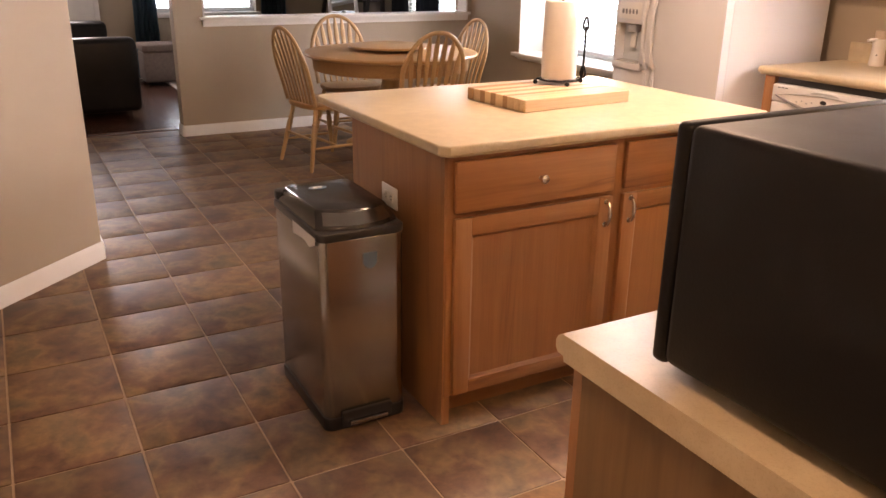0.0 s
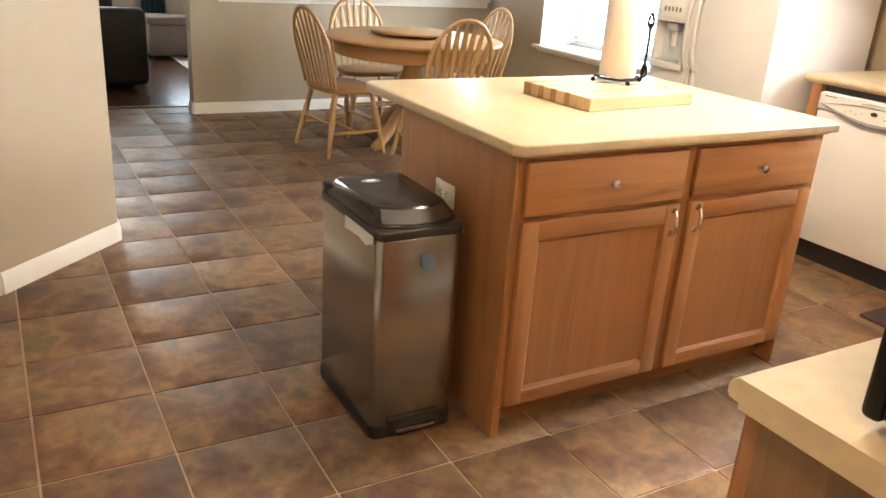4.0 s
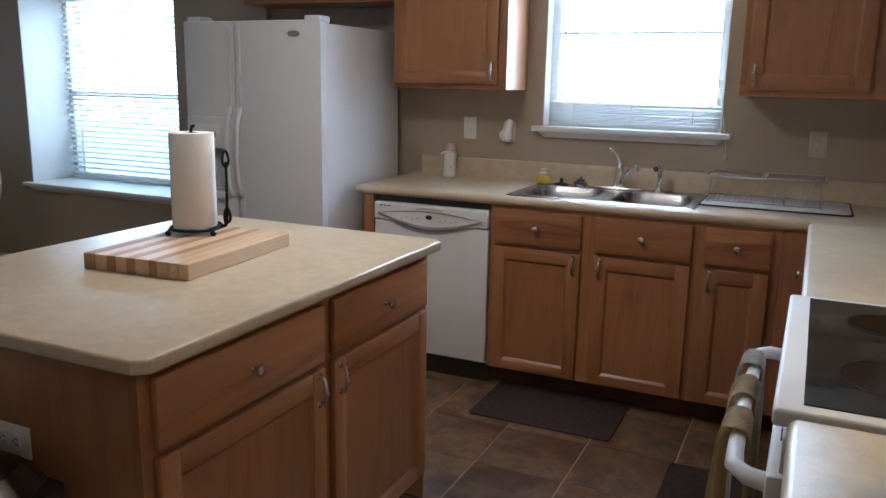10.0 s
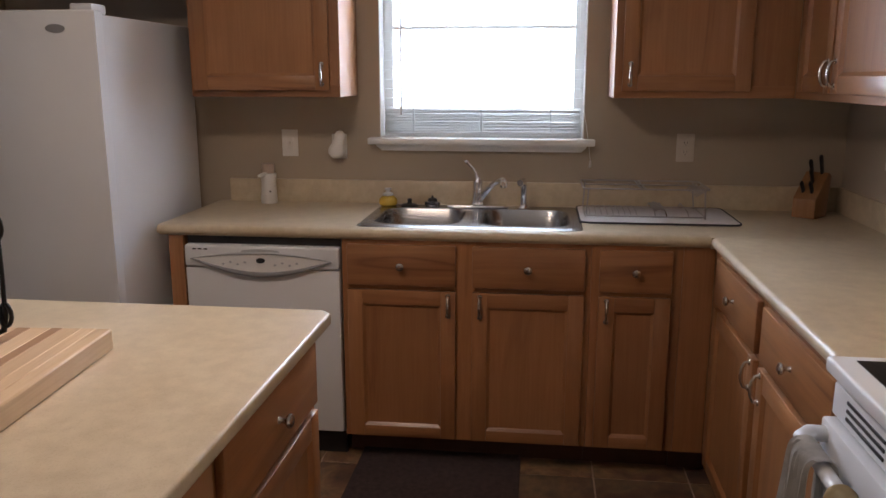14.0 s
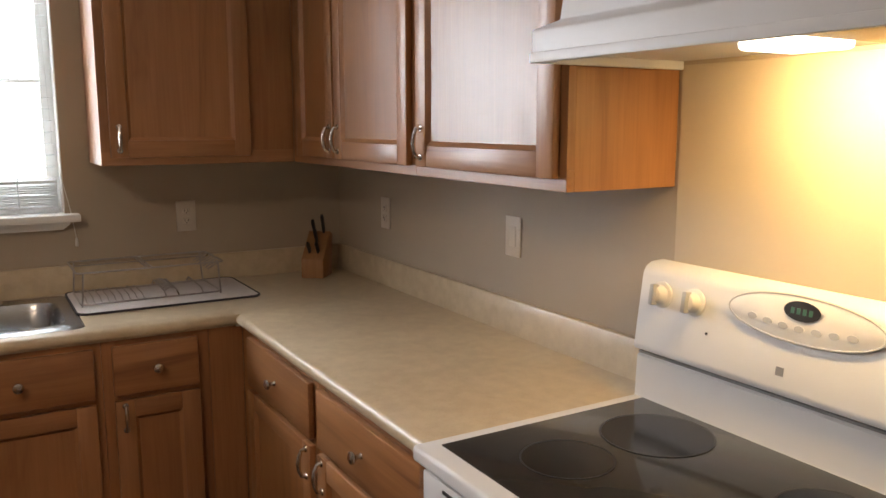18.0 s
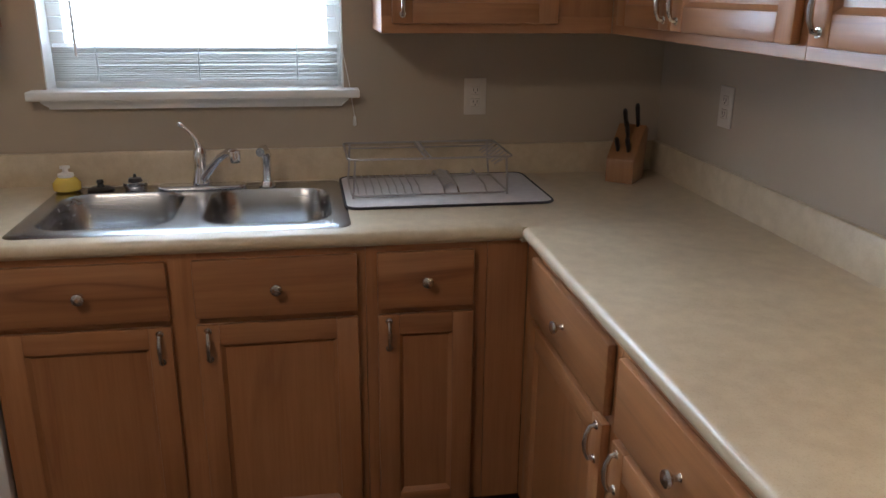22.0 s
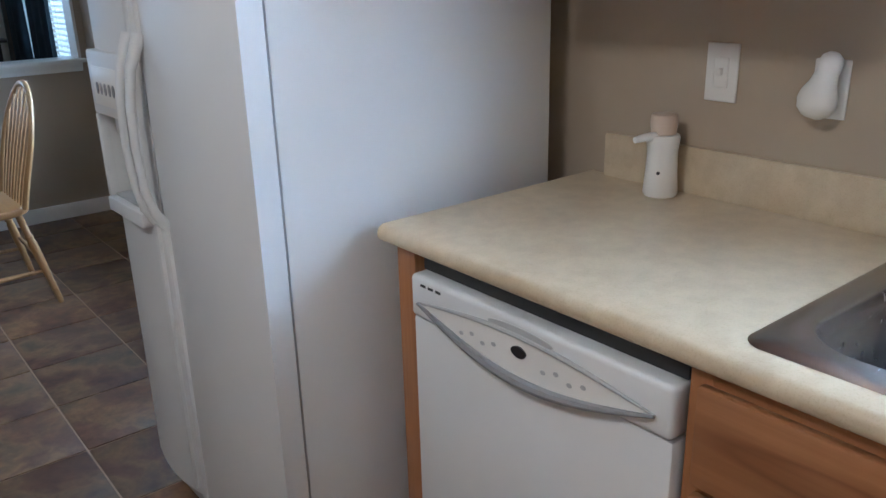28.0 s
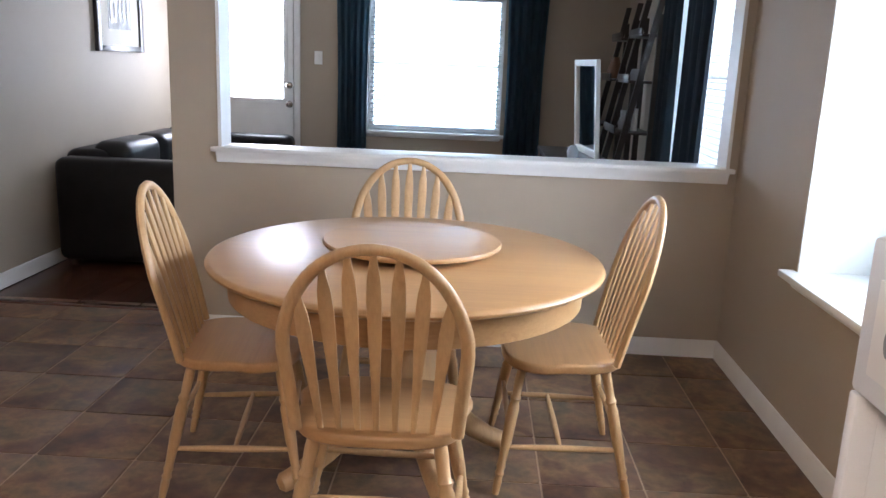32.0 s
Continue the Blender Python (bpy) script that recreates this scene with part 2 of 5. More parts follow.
blue_badge = plain("slate_blue_badge", (0.10, 0.16, 0.24), 0.3, var=0.1)
yellow_soap = plain("yellow_soap", (0.62, 0.42, 0.06), 0.25, var=0.05)
grout = plain("sandy_grout", (0.43, 0.315, 0.225), 0.85, var=0.12, scale=20.0, bump=0.6, bscale=200.0)
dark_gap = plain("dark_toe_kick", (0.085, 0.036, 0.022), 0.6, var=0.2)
drying_mat = plain("pale_microfibre_mat", (0.66, 0.63, 0.62), 0.95, var=0.06, scale=40.0, bump=1.0, bscale=300.0)
mat_edge = plain("charcoal_mat_binding", (0.05, 0.045, 0.05), 0.9)


def steel_brushed(name, col, rough, axis):
    m, nt, b = nodes_of(name)
    sc = [60.0] * 3
    sc[axis] = 2.0
    n = noise_tex(nt, coords(nt, sc), 1.0, 2)
    link(nt, ramp(nt, n, [(0.3, [c * 0.97 for c in col]), (0.7, col)]), b.inputs["Base Color"])
    link(nt, spread(nt, n, rough - 0.01, rough + 0.01), b.inputs["Roughness"])
    b.inputs["Metallic"].default_value = 1.0
    return m


sink_steel = steel_brushed("brushed_sink_steel", (0.42, 0.425, 0.43), 0.27, 1)
lid_gloss = plain("dark_glossy_lid", (0.030, 0.027, 0.026), 0.22, 0.3, var=0.1, bump=0.0, rvar=0.04)
can_steel = steel_brushed("brushed_bin_steel", (0.38, 0.365, 0.345), 0.24, 2)


def laminate():
    m, nt, b = nodes_of("butter_laminate")
    v = coords(nt, jitter=False)
    big, mid, fine = noise_tex(nt, v, 3.0, 5, 0.6, 0.6), noise_tex(nt, v, 26.0, 5), noise_tex(nt, v, 320.0, 2)
    c1 = ramp(nt, big, [(0.3, (0.54, 0.437, 0.295)), (0.7, (0.63, 0.53, 0.370))])
    c2 = ramp(nt, mid, [(0.35, (0.88, 0.86, 0.84)), (0.65, (1, 1, 1))])
    c3 = ramp(nt, fine, [(0.36, (0.80, 0.76, 0.70)), (0.46, (1, 1, 1))])
    link(nt, mixed(nt, mixed(nt, c1, c2, 1.0), c3, 0.35), b.inputs["Base Color"])
    link(nt, spread(nt, mid, 0.26, 0.40), b.inputs["Roughness"])
    bumped(nt, b, fine, 0.03, 0.0005)
    return m


counter_lam = laminate()


def tile_mat():
    m, nt, b = nodes_of("mottled_slate_look_tile")
    v = coords(nt)
    big, mid = noise_tex(nt, v, 5.2, 5, 0.58, 0.35), noise_tex(nt, v, 19.0, 5, 0.62, 0.3)
    c1 = ramp(nt, big, [(0.30, (0.085, 0.055, 0.042)), (0.40, (0.150, 0.080, 0.053)), (0.47, (0.180, 0.104, 0.066)), (0.55, (0.245, 0.160, 0.088)), (0.62, (0.185, 0.128, 0.078)), (0.72, (0.110, 0.086, 0.064))])
    c2 = ramp(nt, mid, [(0.30, (0.66, 0.63, 0.61)), (0.47, (0.94, 0.92, 0.90)), (0.64, (1.20, 1.17, 1.10))])
    oi = nt.nodes.new("ShaderNodeObjectInfo")
    c3 = ramp(nt, oi.outputs["Random"], [(0.0, (0.70, 0.69, 0.70)), (0.5, (0.88, 0.86, 0.84)), (1.0, (1.02, 0.95, 0.88))])
    link(nt, mixed(nt, mixed(nt, c1, c2, 1.0), c3, 1.0), b.inputs["Base Color"])
    link(nt, spread(nt, mid, 0.38, 0.56), b.inputs["Roughness"])
    bumped(nt, b, mid, 0.18, 0.003)
    return m


tile_slate = tile_mat()


def glass_mat(name, rough=0.0):
    m, nt, b = nodes_of(name)
    b.inputs["Base Color"].default_value = (0.95, 0.98, 0.98, 1)
    b.inputs["Roughness"].default_value, b.inputs["Transmission Weight"].default_value, b.inputs["IOR"].default_value = rough, 1.0, 1.45
    return m


pane_glass = glass_mat("window_glass")
cook_glass = plain("black_cooktop_glass", (0.026, 0.025, 0.025), 0.10, var=0.1, bump=0.0, rvar=0.03)
cook_glass.node_tree.nodes["Principled BSDF"].inputs["Specular IOR Level"].default_value = 0.22
# Greyer opaque slat white; shade of the bunched slats is put into its colour
slat_shade = plain("shaded_bunched_slat", (0.60, 0.61, 0.59), 0.5, var=0.05, bump=0.0)
ring_grey = plain("faint_ring_print", (0.018, 0.017, 0.016), 0.3, var=0.1, bump=0.0)
plate_ivory = plain("ivory_wall_plate_plastic", (0.60, 0.53, 0.43), 0.4, var=0.04, bump=0.03)
plate_beige = plain("beige_wall_plate_plastic", (0.58, 0.52, 0.45), 0.4, var=0.04, bump=0.03)
burner_grey = plain("dark_burner_print", (0.007, 0.006, 0.006), 0.14, var=0.15, bump=0.0)
mirror_mat = plain("silvered_mirror", (0.75, 0.78, 0.80), 0.03, 1.0, var=0.01, bump=0.0, rvar=0.01)


def slat_mat():
    m, nt, b = nodes_of("white_blind_slat")
    b.inputs["Base Color"].default_value, b.inputs["Roughness"].default_value = (0.78, 0.79, 0.78, 1), 0.45
    tr, mx = nt.nodes.new("ShaderNodeBsdfTranslucent"), nt.nodes.new("ShaderNodeMixShader")
    tr.inputs[0].default_value, mx.inputs[0].default_value = (0.80, 0.84, 0.84, 1), 0.35
    link(nt, b.outputs[0], mx.inputs[1])
    link(nt, tr.outputs[0], mx.inputs[2])
    link(nt, mx.outputs[0], nt.nodes["Material Output"].inputs[0])
    return m


slat_white = slat_mat()


def glow(name, col, strength):
    m, nt, b = nodes_of(name)
    b.inputs["Base Color"].default_value = (*col, 1)
    b.inputs["Emission Color"].default_value, b.inputs["Emission Strength"].default_value = (*col, 1), strength
    return m


yard_glow = glow("bright_yard_haze", (0.62, 0.84, 0.95), 2.2)
yard_far = glow("pale_sky_haze", (0.70, 0.87, 1.0), 2.6)
hood_glow = glow("lit_hood_lens", (1.0, 0.86, 0.62), 14.0)
display_green = glow("dim_green_digits", (0.04, 0.12, 0.08), 0.12)

# ---- mesh tools ----


def box(x0, x1, y0, y1, z0, z1, b=0.0, seg=2, into=None):
    t = bmesh.new()
    bmesh.ops.create_cube(t, size=1)
    for v in t.verts:
        v.co = Vector(((x0 + x1) / 2 + v.co.x * (x1 - x0), (y0 + y1) / 2 + v.co.y * (y1 - y0), (z0 + z1) / 2 + v.co.z * (z1 - z0)))
    if b:
        bmesh.ops.bevel(t, geom=t.edges[:], offset=b, segments=seg, affect="EDGES", profile=0.5)
    return joined(t, into)


def joined(t, into):
    if into is None:
        return t
    me = bpy.data.meshes.new("tmp")
    t.to_mesh(me)
    t.free()
    into.from_mesh(me)
    bpy.data.meshes.remove(me)
    return into


def lathe(profile, seg=20, m=None, into=None):
    """A turned solid: profile of (radius, height), closed on the axis where the radius is 0."""
    t = bmesh.new()
    rings = []
    for r, z in profile:
        if r < 1e-5:
            rings.append([t.verts.new((0, 0, z))])
        else:
            rings.append([t.verts.new((r * math.cos(2 * math.pi * k / seg), r * math.sin(2 * math.pi * k / seg), z)) for k in range(seg)])
    for a, c in zip(rings, rings[1:]):
        for k in range(seg):
            q = [a[k % len(a)], a[(k + 1) % len(a)], c[(k + 1) % len(c)], c[k % len(c)]]
            q = list(dict.fromkeys(q))
            if len(q) > 2:
                t.faces.new(q)
    bmesh.ops.recalc_face_normals(t, faces=t.faces[:])
    if m is not None:
        bmesh.ops.transform(t, matrix=m, verts=t.verts[:])
    return joined(t, into)


def tube(points, r, seg=8, into=None, flat=1.0, closed=False):
    """A rod swept along points; r is one radius or one for each point. flat squeezes it across its second axis."""
    t = bmesh.new()
    pts = [Vector(p) for p in points]
    n = len(pts)
    rs = r if isinstance(r, (list, tuple)) else [r] * n
    rings, side = [], None
    for i, p in enumerate(pts):
        d = (pts[(i + 1) % n] - pts[i - 1]) if closed else (pts[min(i + 1, n - 1)] - pts[max(i - 1, 0)])
        d.normalize()
        if side is None:
            side = d.cross(Vector((0, 0, 1)) if abs(d.z) < 0.9 else Vector((0, 1, 0))).normalized()
        side = (side - d * side.dot(d)).normalized()
        up = d.cross(side)
        rings.append([t.verts.new(p + rs[i] * (math.cos(2 * math.pi * k / seg) * side + flat * math.sin(2 * math.pi * k / seg) * up)) for k in range(seg)])
    for i in range(n if closed else n - 1):
        a, c = rings[i], rings[(i + 1) % n]
        for k in range(seg):
            t.faces.new((a[k], a[(k + 1) % seg], c[(k + 1) % seg], c[k]))
    if not closed:
        t.faces.new(rings[0])
        t.faces.new(rings[-1])
    bmesh.ops.recalc_face_normals(t, faces=t.faces[:])
    return joined(t, into)


def slab(outline, z0, z1, b=0.0, seg=2, into=None):
    """A flat outline of (x, y) raised from z0 to z1, its rims rounded by b."""
    t = bmesh.new()
    f = t.faces.new([t.verts.new((x, y, z0)) for x, y in outline])
    top = [v for v in bmesh.ops.extrude_face_region(t, geom=[f])["geom"] if isinstance(v, bmesh.types.BMVert)]
    for v in top:
        v.co.z = z1
    bmesh.ops.recalc_face_normals(t, faces=t.faces[:])
    if b:
        rims = [e for e in t.edges if abs(e.verts[0].co.z - e.verts[1].co.z) < 1e-6]
        bmesh.ops.bevel(t, geom=rims, offset=b, segments=seg, affect="EDGES", profile=0.5)
    return joined(t, into)


def prism(profile, axis, a0, a1, into=None, b=0.0):
    """A profile swept along x ("x": profile of (y, z)) or along y ("y": profile of (x, z))."""
    t = bmesh.new()
    place = (lambda p, a: (a, p[0], p[1])) if axis == "x" else (lambda p, a: (p[0], a, p[1]))
    f = t.faces.new([t.verts.new(place(p, a0)) for p in profile])
    far = [v for v in bmesh.ops.extrude_face_region(t, geom=[f])["geom"] if isinstance(v, bmesh.types.BMVert)]
    for v in far:
        if axis == "x":
            v.co.x = a1
        else:
            v.co.y = a1
    bmesh.ops.recalc_face_normals(t, faces=t.faces[:])
    if b:
        bmesh.ops.bevel(t, geom=t.edges[:], offset=b, segments=2, affect="EDGES", profile=0.5)
    return joined(t, into)


def moved(bm, m):
    bmesh.ops.transform(bm, matrix=m, verts=bm.verts[:])
    return bm


def rounded(x0, x1, y0, y1, r, n=5):
    out = []
    for cx, cy, a in ((x1 - r, y1 - r, 0), (x0 + r, y1 - r, 90), (x0 + r, y0 + r, 180), (x1 - r, y0 + r, 270)):
        out += [(cx + r * math.cos(radians(a + 90 * k / n)), cy + r * math.sin(radians(a + 90 * k / n))) for k in range(n + 1)]
    return out


def ellipse(cx, cy, rx, ry, n=28):
    return [(cx + rx * math.cos(2 * math.pi * k / n), cy + ry * math.sin(2 * math.pi * k / n)) for k in range(n)]


def mesh_of(name, bm, material, angle=40):
    me = bpy.data.meshes.new(name)
    bm.to_mesh(me)
    bm.free()
    me.materials.append(material)
    me.polygons.foreach_set("use_smooth", [True] * len(me.polygons))
    me.set_sharp_from_angle(angle=radians(angle))
    return me


def part(name, bm, material, parent, label="", kind=""):
    ob = new(name, mesh_of(name, bm, material))
    ob.parent = parent
    return tagged(ob, label, kind=kind)


def thing(name, m, label, category, group=""):
    ob = new(name)
    ob.empty_display_size = 0.1
    ob.matrix_world = m
    return tagged(ob, label, category, group)


def solid(name, bm, material, label, category, group="", m=None):
    """A thing of one mesh."""
    ob = new(name, mesh_of(name, bm, material))
    if m is not None:
        ob.matrix_world = m
    return tagged(ob, label, category, group)


def setting(name, bm, material):
    return tagged(new(name, mesh_of(name, bm, material)), kind="structure")


HERE = pose(0, 0, 0)

# ---- the large structure ----
H = 2.44
TH = 0.14
DX = -0.045  # face of the dining wall


def wall_with_hole(name, axis, face, depth, a0, a1, hole=None, z1=H):
    """A wall along x or y whose one face is at face and the other at face + depth; hole: (a, a, z, z)."""
    lo, hi = sorted((face, face + depth))
    if hole is None:
        bm = box(lo, hi, a0, a1, 0, z1) if axis == "y" else box(a0, a1, lo, hi, 0, z1)
    else:
        us, vs = (a0, hole[0], hole[1], a1), (0.0, hole[2], hole[3], z1)
        bm = bmesh.new()
        grid = [[bm.verts.new((lo, u, v) if axis == "y" else (u, lo, v)) for v in vs] for u in us]
        made = []
        for p in range(3):
            for q in range(3):
                if (p, q) != (1, 1) and vs[q + 1] - vs[q] > 1e-4:
                    made.append(bm.faces.new((grid[p][q], grid[p + 1][q], grid[p + 1][q + 1], grid[p][q + 1])))
        far = [v for v in bmesh.ops.extrude_face_region(bm, geom=made)["geom"] if isinstance(v, bmesh.types.BMVert)]
        for v in far:
            if axis == "y":
                v.co.x = hi
            else:
                v.co.y = hi
        bmesh.ops.delete(bm, geom=[v for v in bm.verts if not v.link_faces], context="VERTS")
        bmesh.ops.recalc_face_normals(bm, faces=bm.faces[:])
    return setting(name, bm, wall_paint)


wall_with_hole("wall_sink", "y", 0.0, 0.2, -0.12, 3.60, (1.050, 1.920, 1.195, 2.13))
wall_with_hole("wall_dining", "y", DX, 0.47, 3.60, 6.50, (4.30, 5.68, 0.645, 1.955))
wall_with_hole("wall_stove", "x", 0.0, -TH, -3.40, 0.0)
wall_with_hole("wall_pass_through", "x", 6.50, TH, -2.73, DX + 0.2, (-2.490, -0.10, 0.913, 2.06))
wall_with_hole("wall_living_side", "y", 0.0, 0.2, 6.64, 10.2, (6.88, 8.10, 0.66, 2.02))
wall_with_hole("wall_living_far", "x", 10.0, 0.2, -4.10, 0.0, (-2.28, -1.07, 0.745, 1.95))
wall_with_hole("wall_hall", "y", -3.675, -0.16, 3.97, 6.30)
wall_with_hole("wall_living_hall_side", "y", -3.97, -0.14, 6.16, 10.0)
wall_with_hole("wall_hall_return", "x", 6.16, 0.14, -3.97, -3.835)
wall_with_hole("wall_entry", "y", -4.40, -TH, -2.64, 2.40)
wall_with_hole("wall_entry_back", "x", -2.50, -TH, -4.40, -2.0)
wall_with_hole("wall_entry_side", "y", -2.0, TH, -2.64, -0.14)
wall_with_hole("wall_alcove_back", "y", -5.50, -TH, 2.26, 3.46)
wall_with_hole("wall_alcove_side", "x", 2.40, -TH, -5.50, -4.40 - TH)
wall_with_hole("wall_alcove_door", "x", 3.35, TH, -5.50, -4.17, (-5.22, -4.42, 0.0, 2.05))
bm = slab([(-3.675, 3.82), (-4.17, 3.35), (-4.17, 3.49), (-3.835, 3.80), (-3.835, 3.97), (-3.675, 3.97)], 0, H)
setting("wall_angled", bm, wall_paint)
setting("ceiling", box(-5.64, 0.2, -2.64, 10.2, H, H + 0.1), ceiling_paint)
setting("ground", box(-60, 60, -60, 60, -0.30, -0.25), plain("dry_lawn", (0.09, 0.10, 0.05), 0.95, var=0.3, scale=2.0, bump=0.8, bscale=60.0))
setting("floor", slab([(-4.54, -2.64), (-1.86, -2.64), (-1.86, -0.14), (0.2, -0.14), (0.2, 6.80), (-4.11, 6.80), (-4.11, 3.49), (-5.64, 3.49), (-5.64, 2.26), (-4.54, 2.26)], -0.12, -0.004), grout)
setting("floor_carpet", box(-5.5, -4.405, 2.40, 3.35, -0.004, 0.004), carpet)
setting("floor_living", box(-4.1, 0.2, 6.80, 10.2, -0.12, -0.005), floor_wood)
setting("floor_threshold", prism([(6.775, 0.0), (6.785, 0.008), (6.83, 0.008), (6.845, 0.0)], "x", -3.97, 0.0), floor_wood)

# baseboards with a stepped top
BB = [(0, 0), (0.014, 0), (0.014, 0.066), (0.009, 0.078), (0.006, 0.088), (0, 0.088)]


def baseboard(p, q):
    (x0, y0), (x1, y1) = p, q
    length = math.hypot(x1 - x0, y1 - y0)
    bm = prism([(-a, z) for a, z in BB], "x", 0, length)
    moved(bm, pose(x0, y0, 0, 0, 0, math.degrees(math.atan2(y1 - y0, x1 - x0))))
    return setting("baseboard", bm, trim_white)


for p, q in (((-2.73, 6.50), (DX, 6.50)), ((DX, 6.486), (DX, 3.60)), ((-4.17, 3.35), (-3.675, 3.82)), ((-4.36, 3.35), (-4.17, 3.35)),
             ((-3.675, 3.825), (-3.675, 6.314)), ((-3.675, 6.30), (-3.97, 6.30)), ((-3.97, 6.30), (-3.97, 10.0)), ((-4.40, -2.5), (-4.40, 2.40)), ((-2.93, 10.0), (0, 10.0)), ((-2.73, 6.64), (-2.73, 6.50))):
    baseboard(p, q)

# pass-through cap with its moulding
bm = box(-2.535, DX - 0.020, 6.465, 6.68, 0.913, 0.935, 0.004)
prism([(6.485, 0.863), (6.499, 0.863), (6.499, 0.913), (6.470, 0.913), (6.473, 0.898), (6.480, 0.890), (6.483, 0.876)], "x", -2.510, DX - 0.045, into=bm)
setting("trim_pass_through_cap", bm, trim_white)
for b0 in ((-2.504, -2.488, 6.495, 6.645, 0.935, 2.06), (-0.102, -0.086, 6.495, 6.645, 0.935, 2.06), (-2.488, -0.102, 6.495, 6.645, 2.045, 2.061)):
    setting("trim_pass_through_jamb", box(*b0), trim_white)


# ---- windows ----
def window(name, m, w, h, depth, stool=True, slats=(0, 1), tilt=14, pitch=0.038, stack=0, rail=None, bar=0.008, liner=None):
    """A window in local x (across, from 0 to w) and z (from 0 to h); the room is towards -y, the glass at depth."""
    win = new(name)
    win.matrix_world = m
    tagged(win, kind="structure")
    fr = 0.045
    mid = h * 0.5 if rail is None else rail
    for x0, x1, z0, z1 in ((0, fr, 0, h), (w - fr, w, 0, h), (fr, w - fr, h - fr, h), (fr, w - fr, 0, fr), (fr, w - fr, mid - bar, mid + bar)):
        part("window_frame", box(x0, x1, depth - 0.05, depth, z0, z1, 0.004), trim_white, win)
    for z0, z1 in ((fr, mid - bar), (mid + bar, h - fr)):
        pane = part("pane", box(fr, w - fr, depth - 0.030, depth - 0.026, z0, z1), pane_glass, win)
        pane.visible_shadow = False
    if stool:
        bm = box(-0.045, w + 0.045, -0.055, depth - 0.05, -0.022, 0.005, 0.005)
        prism([(-0.018, -0.050), (-0.002, -0.050), (-0.002, -0.022), (-0.030, -0.022), (-0.028, -0.030), (-0.022, -0.040)], "x", -0.012, w + 0.012, into=bm)
        for v in bm.verts:
            if v.co.z < -0.034:
                v.co.x += 0.020 if v.co.x < w / 2 else -0.020
        part("window_sill", bm, trim_white, win)
    for b0 in ((-0.002, 0.004, 0.003, depth - 0.051, 0.006, h - 0.006), (w - 0.004, w + 0.002, 0.003, depth - 0.051, 0.006, h - 0.006), (0.005, w - 0.005, 0.003, depth - 0.051, h - 0.005, h + 0.002)):
        part("jamb_liner", box(*b0), liner or trim_white, win)
    part("head_rail", box(0.012, w - 0.012, depth - 0.10, depth - 0.06, h - 0.045, h - 0.004, 0.004), slat_white, win)
    yc = depth - 0.08
    lo, hi = slats
    n = int((hi - lo) / pitch)
    sl = mesh_of("slat", moved(box(0.015, w - 0.015, -0.0125, 0.0125, -0.0008, 0.0008), pose(0, 0, 0, tilt, 0, 0)), slat_white)
    for k in range(n):
        ob = new("slat", sl)
        ob.parent = win
        ob.location = (0, yc, lo + (k + 0.5) * pitch)
    # the bunched slats take the shaded copy of the slat colour
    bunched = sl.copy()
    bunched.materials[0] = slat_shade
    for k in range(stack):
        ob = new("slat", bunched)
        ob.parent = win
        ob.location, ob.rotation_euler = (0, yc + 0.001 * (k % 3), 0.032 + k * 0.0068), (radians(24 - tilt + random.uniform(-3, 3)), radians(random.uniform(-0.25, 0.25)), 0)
    part("bottom_rail", box(0.015, w - 0.015, yc - 0.013, yc + 0.013, 0.004, 0.024, 0.004), slat_white, win)
    for x in (0.14, w / 2, w - 0.14):
        part("ladder_cord", tube([(x, yc - 0.014, h - 0.03), (x, yc - 0.014, 0.02)], 0.0016, 5), slat_white, win)
    return win


w1 = window("window_1", pose(0, 1.920, 1.195, 0, 0, -90), 0.87, 0.935, 0.14, slats=(0.15, 0.90), tilt=4, stack=15, pitch=0.040)
bm = tube([(0.83, 0.03, 0.9), (0.845, 0.02, 0.25), (0.885, -0.02, 0.02), (0.90, -0.012, -0.085)], 0.0014, 5)
lathe([(0, 0), (0.006, 0.004), (0.004, 0.03), (0, 0.034)], 10, pose(0.90, -0.012, -0.115), bm)
part("pull_cord", bm, plastic_white, w1)
part("tilt_wand", tube([(0.09, 0.02, 0.86), (0.092, 0.015, 0.1)], 0.004, 6), plastic_white, w1)
window("window_2", pose(DX, 5.68, 0.645, 0, 0, -90), 1.38, 1.31, 0.41, slats=(0.03, 1.27), tilt=30, rail=0.62, bar=0.02, liner=reveal_shade)
window("window_3", pose(-2.28, 10.0, 0.745), 1.21, 1.205, 0.16, slats=(0.03, 1.16), tilt=20)
window("window_4", pose(0, 8.10, 0.66, 0, 0, -90), 1.22, 1.36, 0.16, slats=(0.03, 1.32), tilt=20)
setting("backdrop_yard_east", prism([(1.60, 3.2), (1.62, 3.2), (1.62, -0.22), (0.40, -0.22), (0.40, -0.20), (1.60, -0.20)], "y", -1.5, 12.0), yard_glow)
setting("backdrop_yard_north", prism([(12.20, 3.2), (12.22, 3.2), (12.22, -0.22), (10.30, -0.22), (10.30, -0.20), (12.20, -0.20)], "x", -6.0, 0.25), yard_far)


# ---- doors ----
def casing(parent, w, h, y, name="casing", t=0.057):
    for x0, x1, z0, z1 in ((-t, 0, 0, h + t), (w, w + t, 0, h + t), (0, w, h, h + t)):
        part(name, box(x0, x1, y - 0.016, y, z0, z1, 0.004), trim_white, parent)


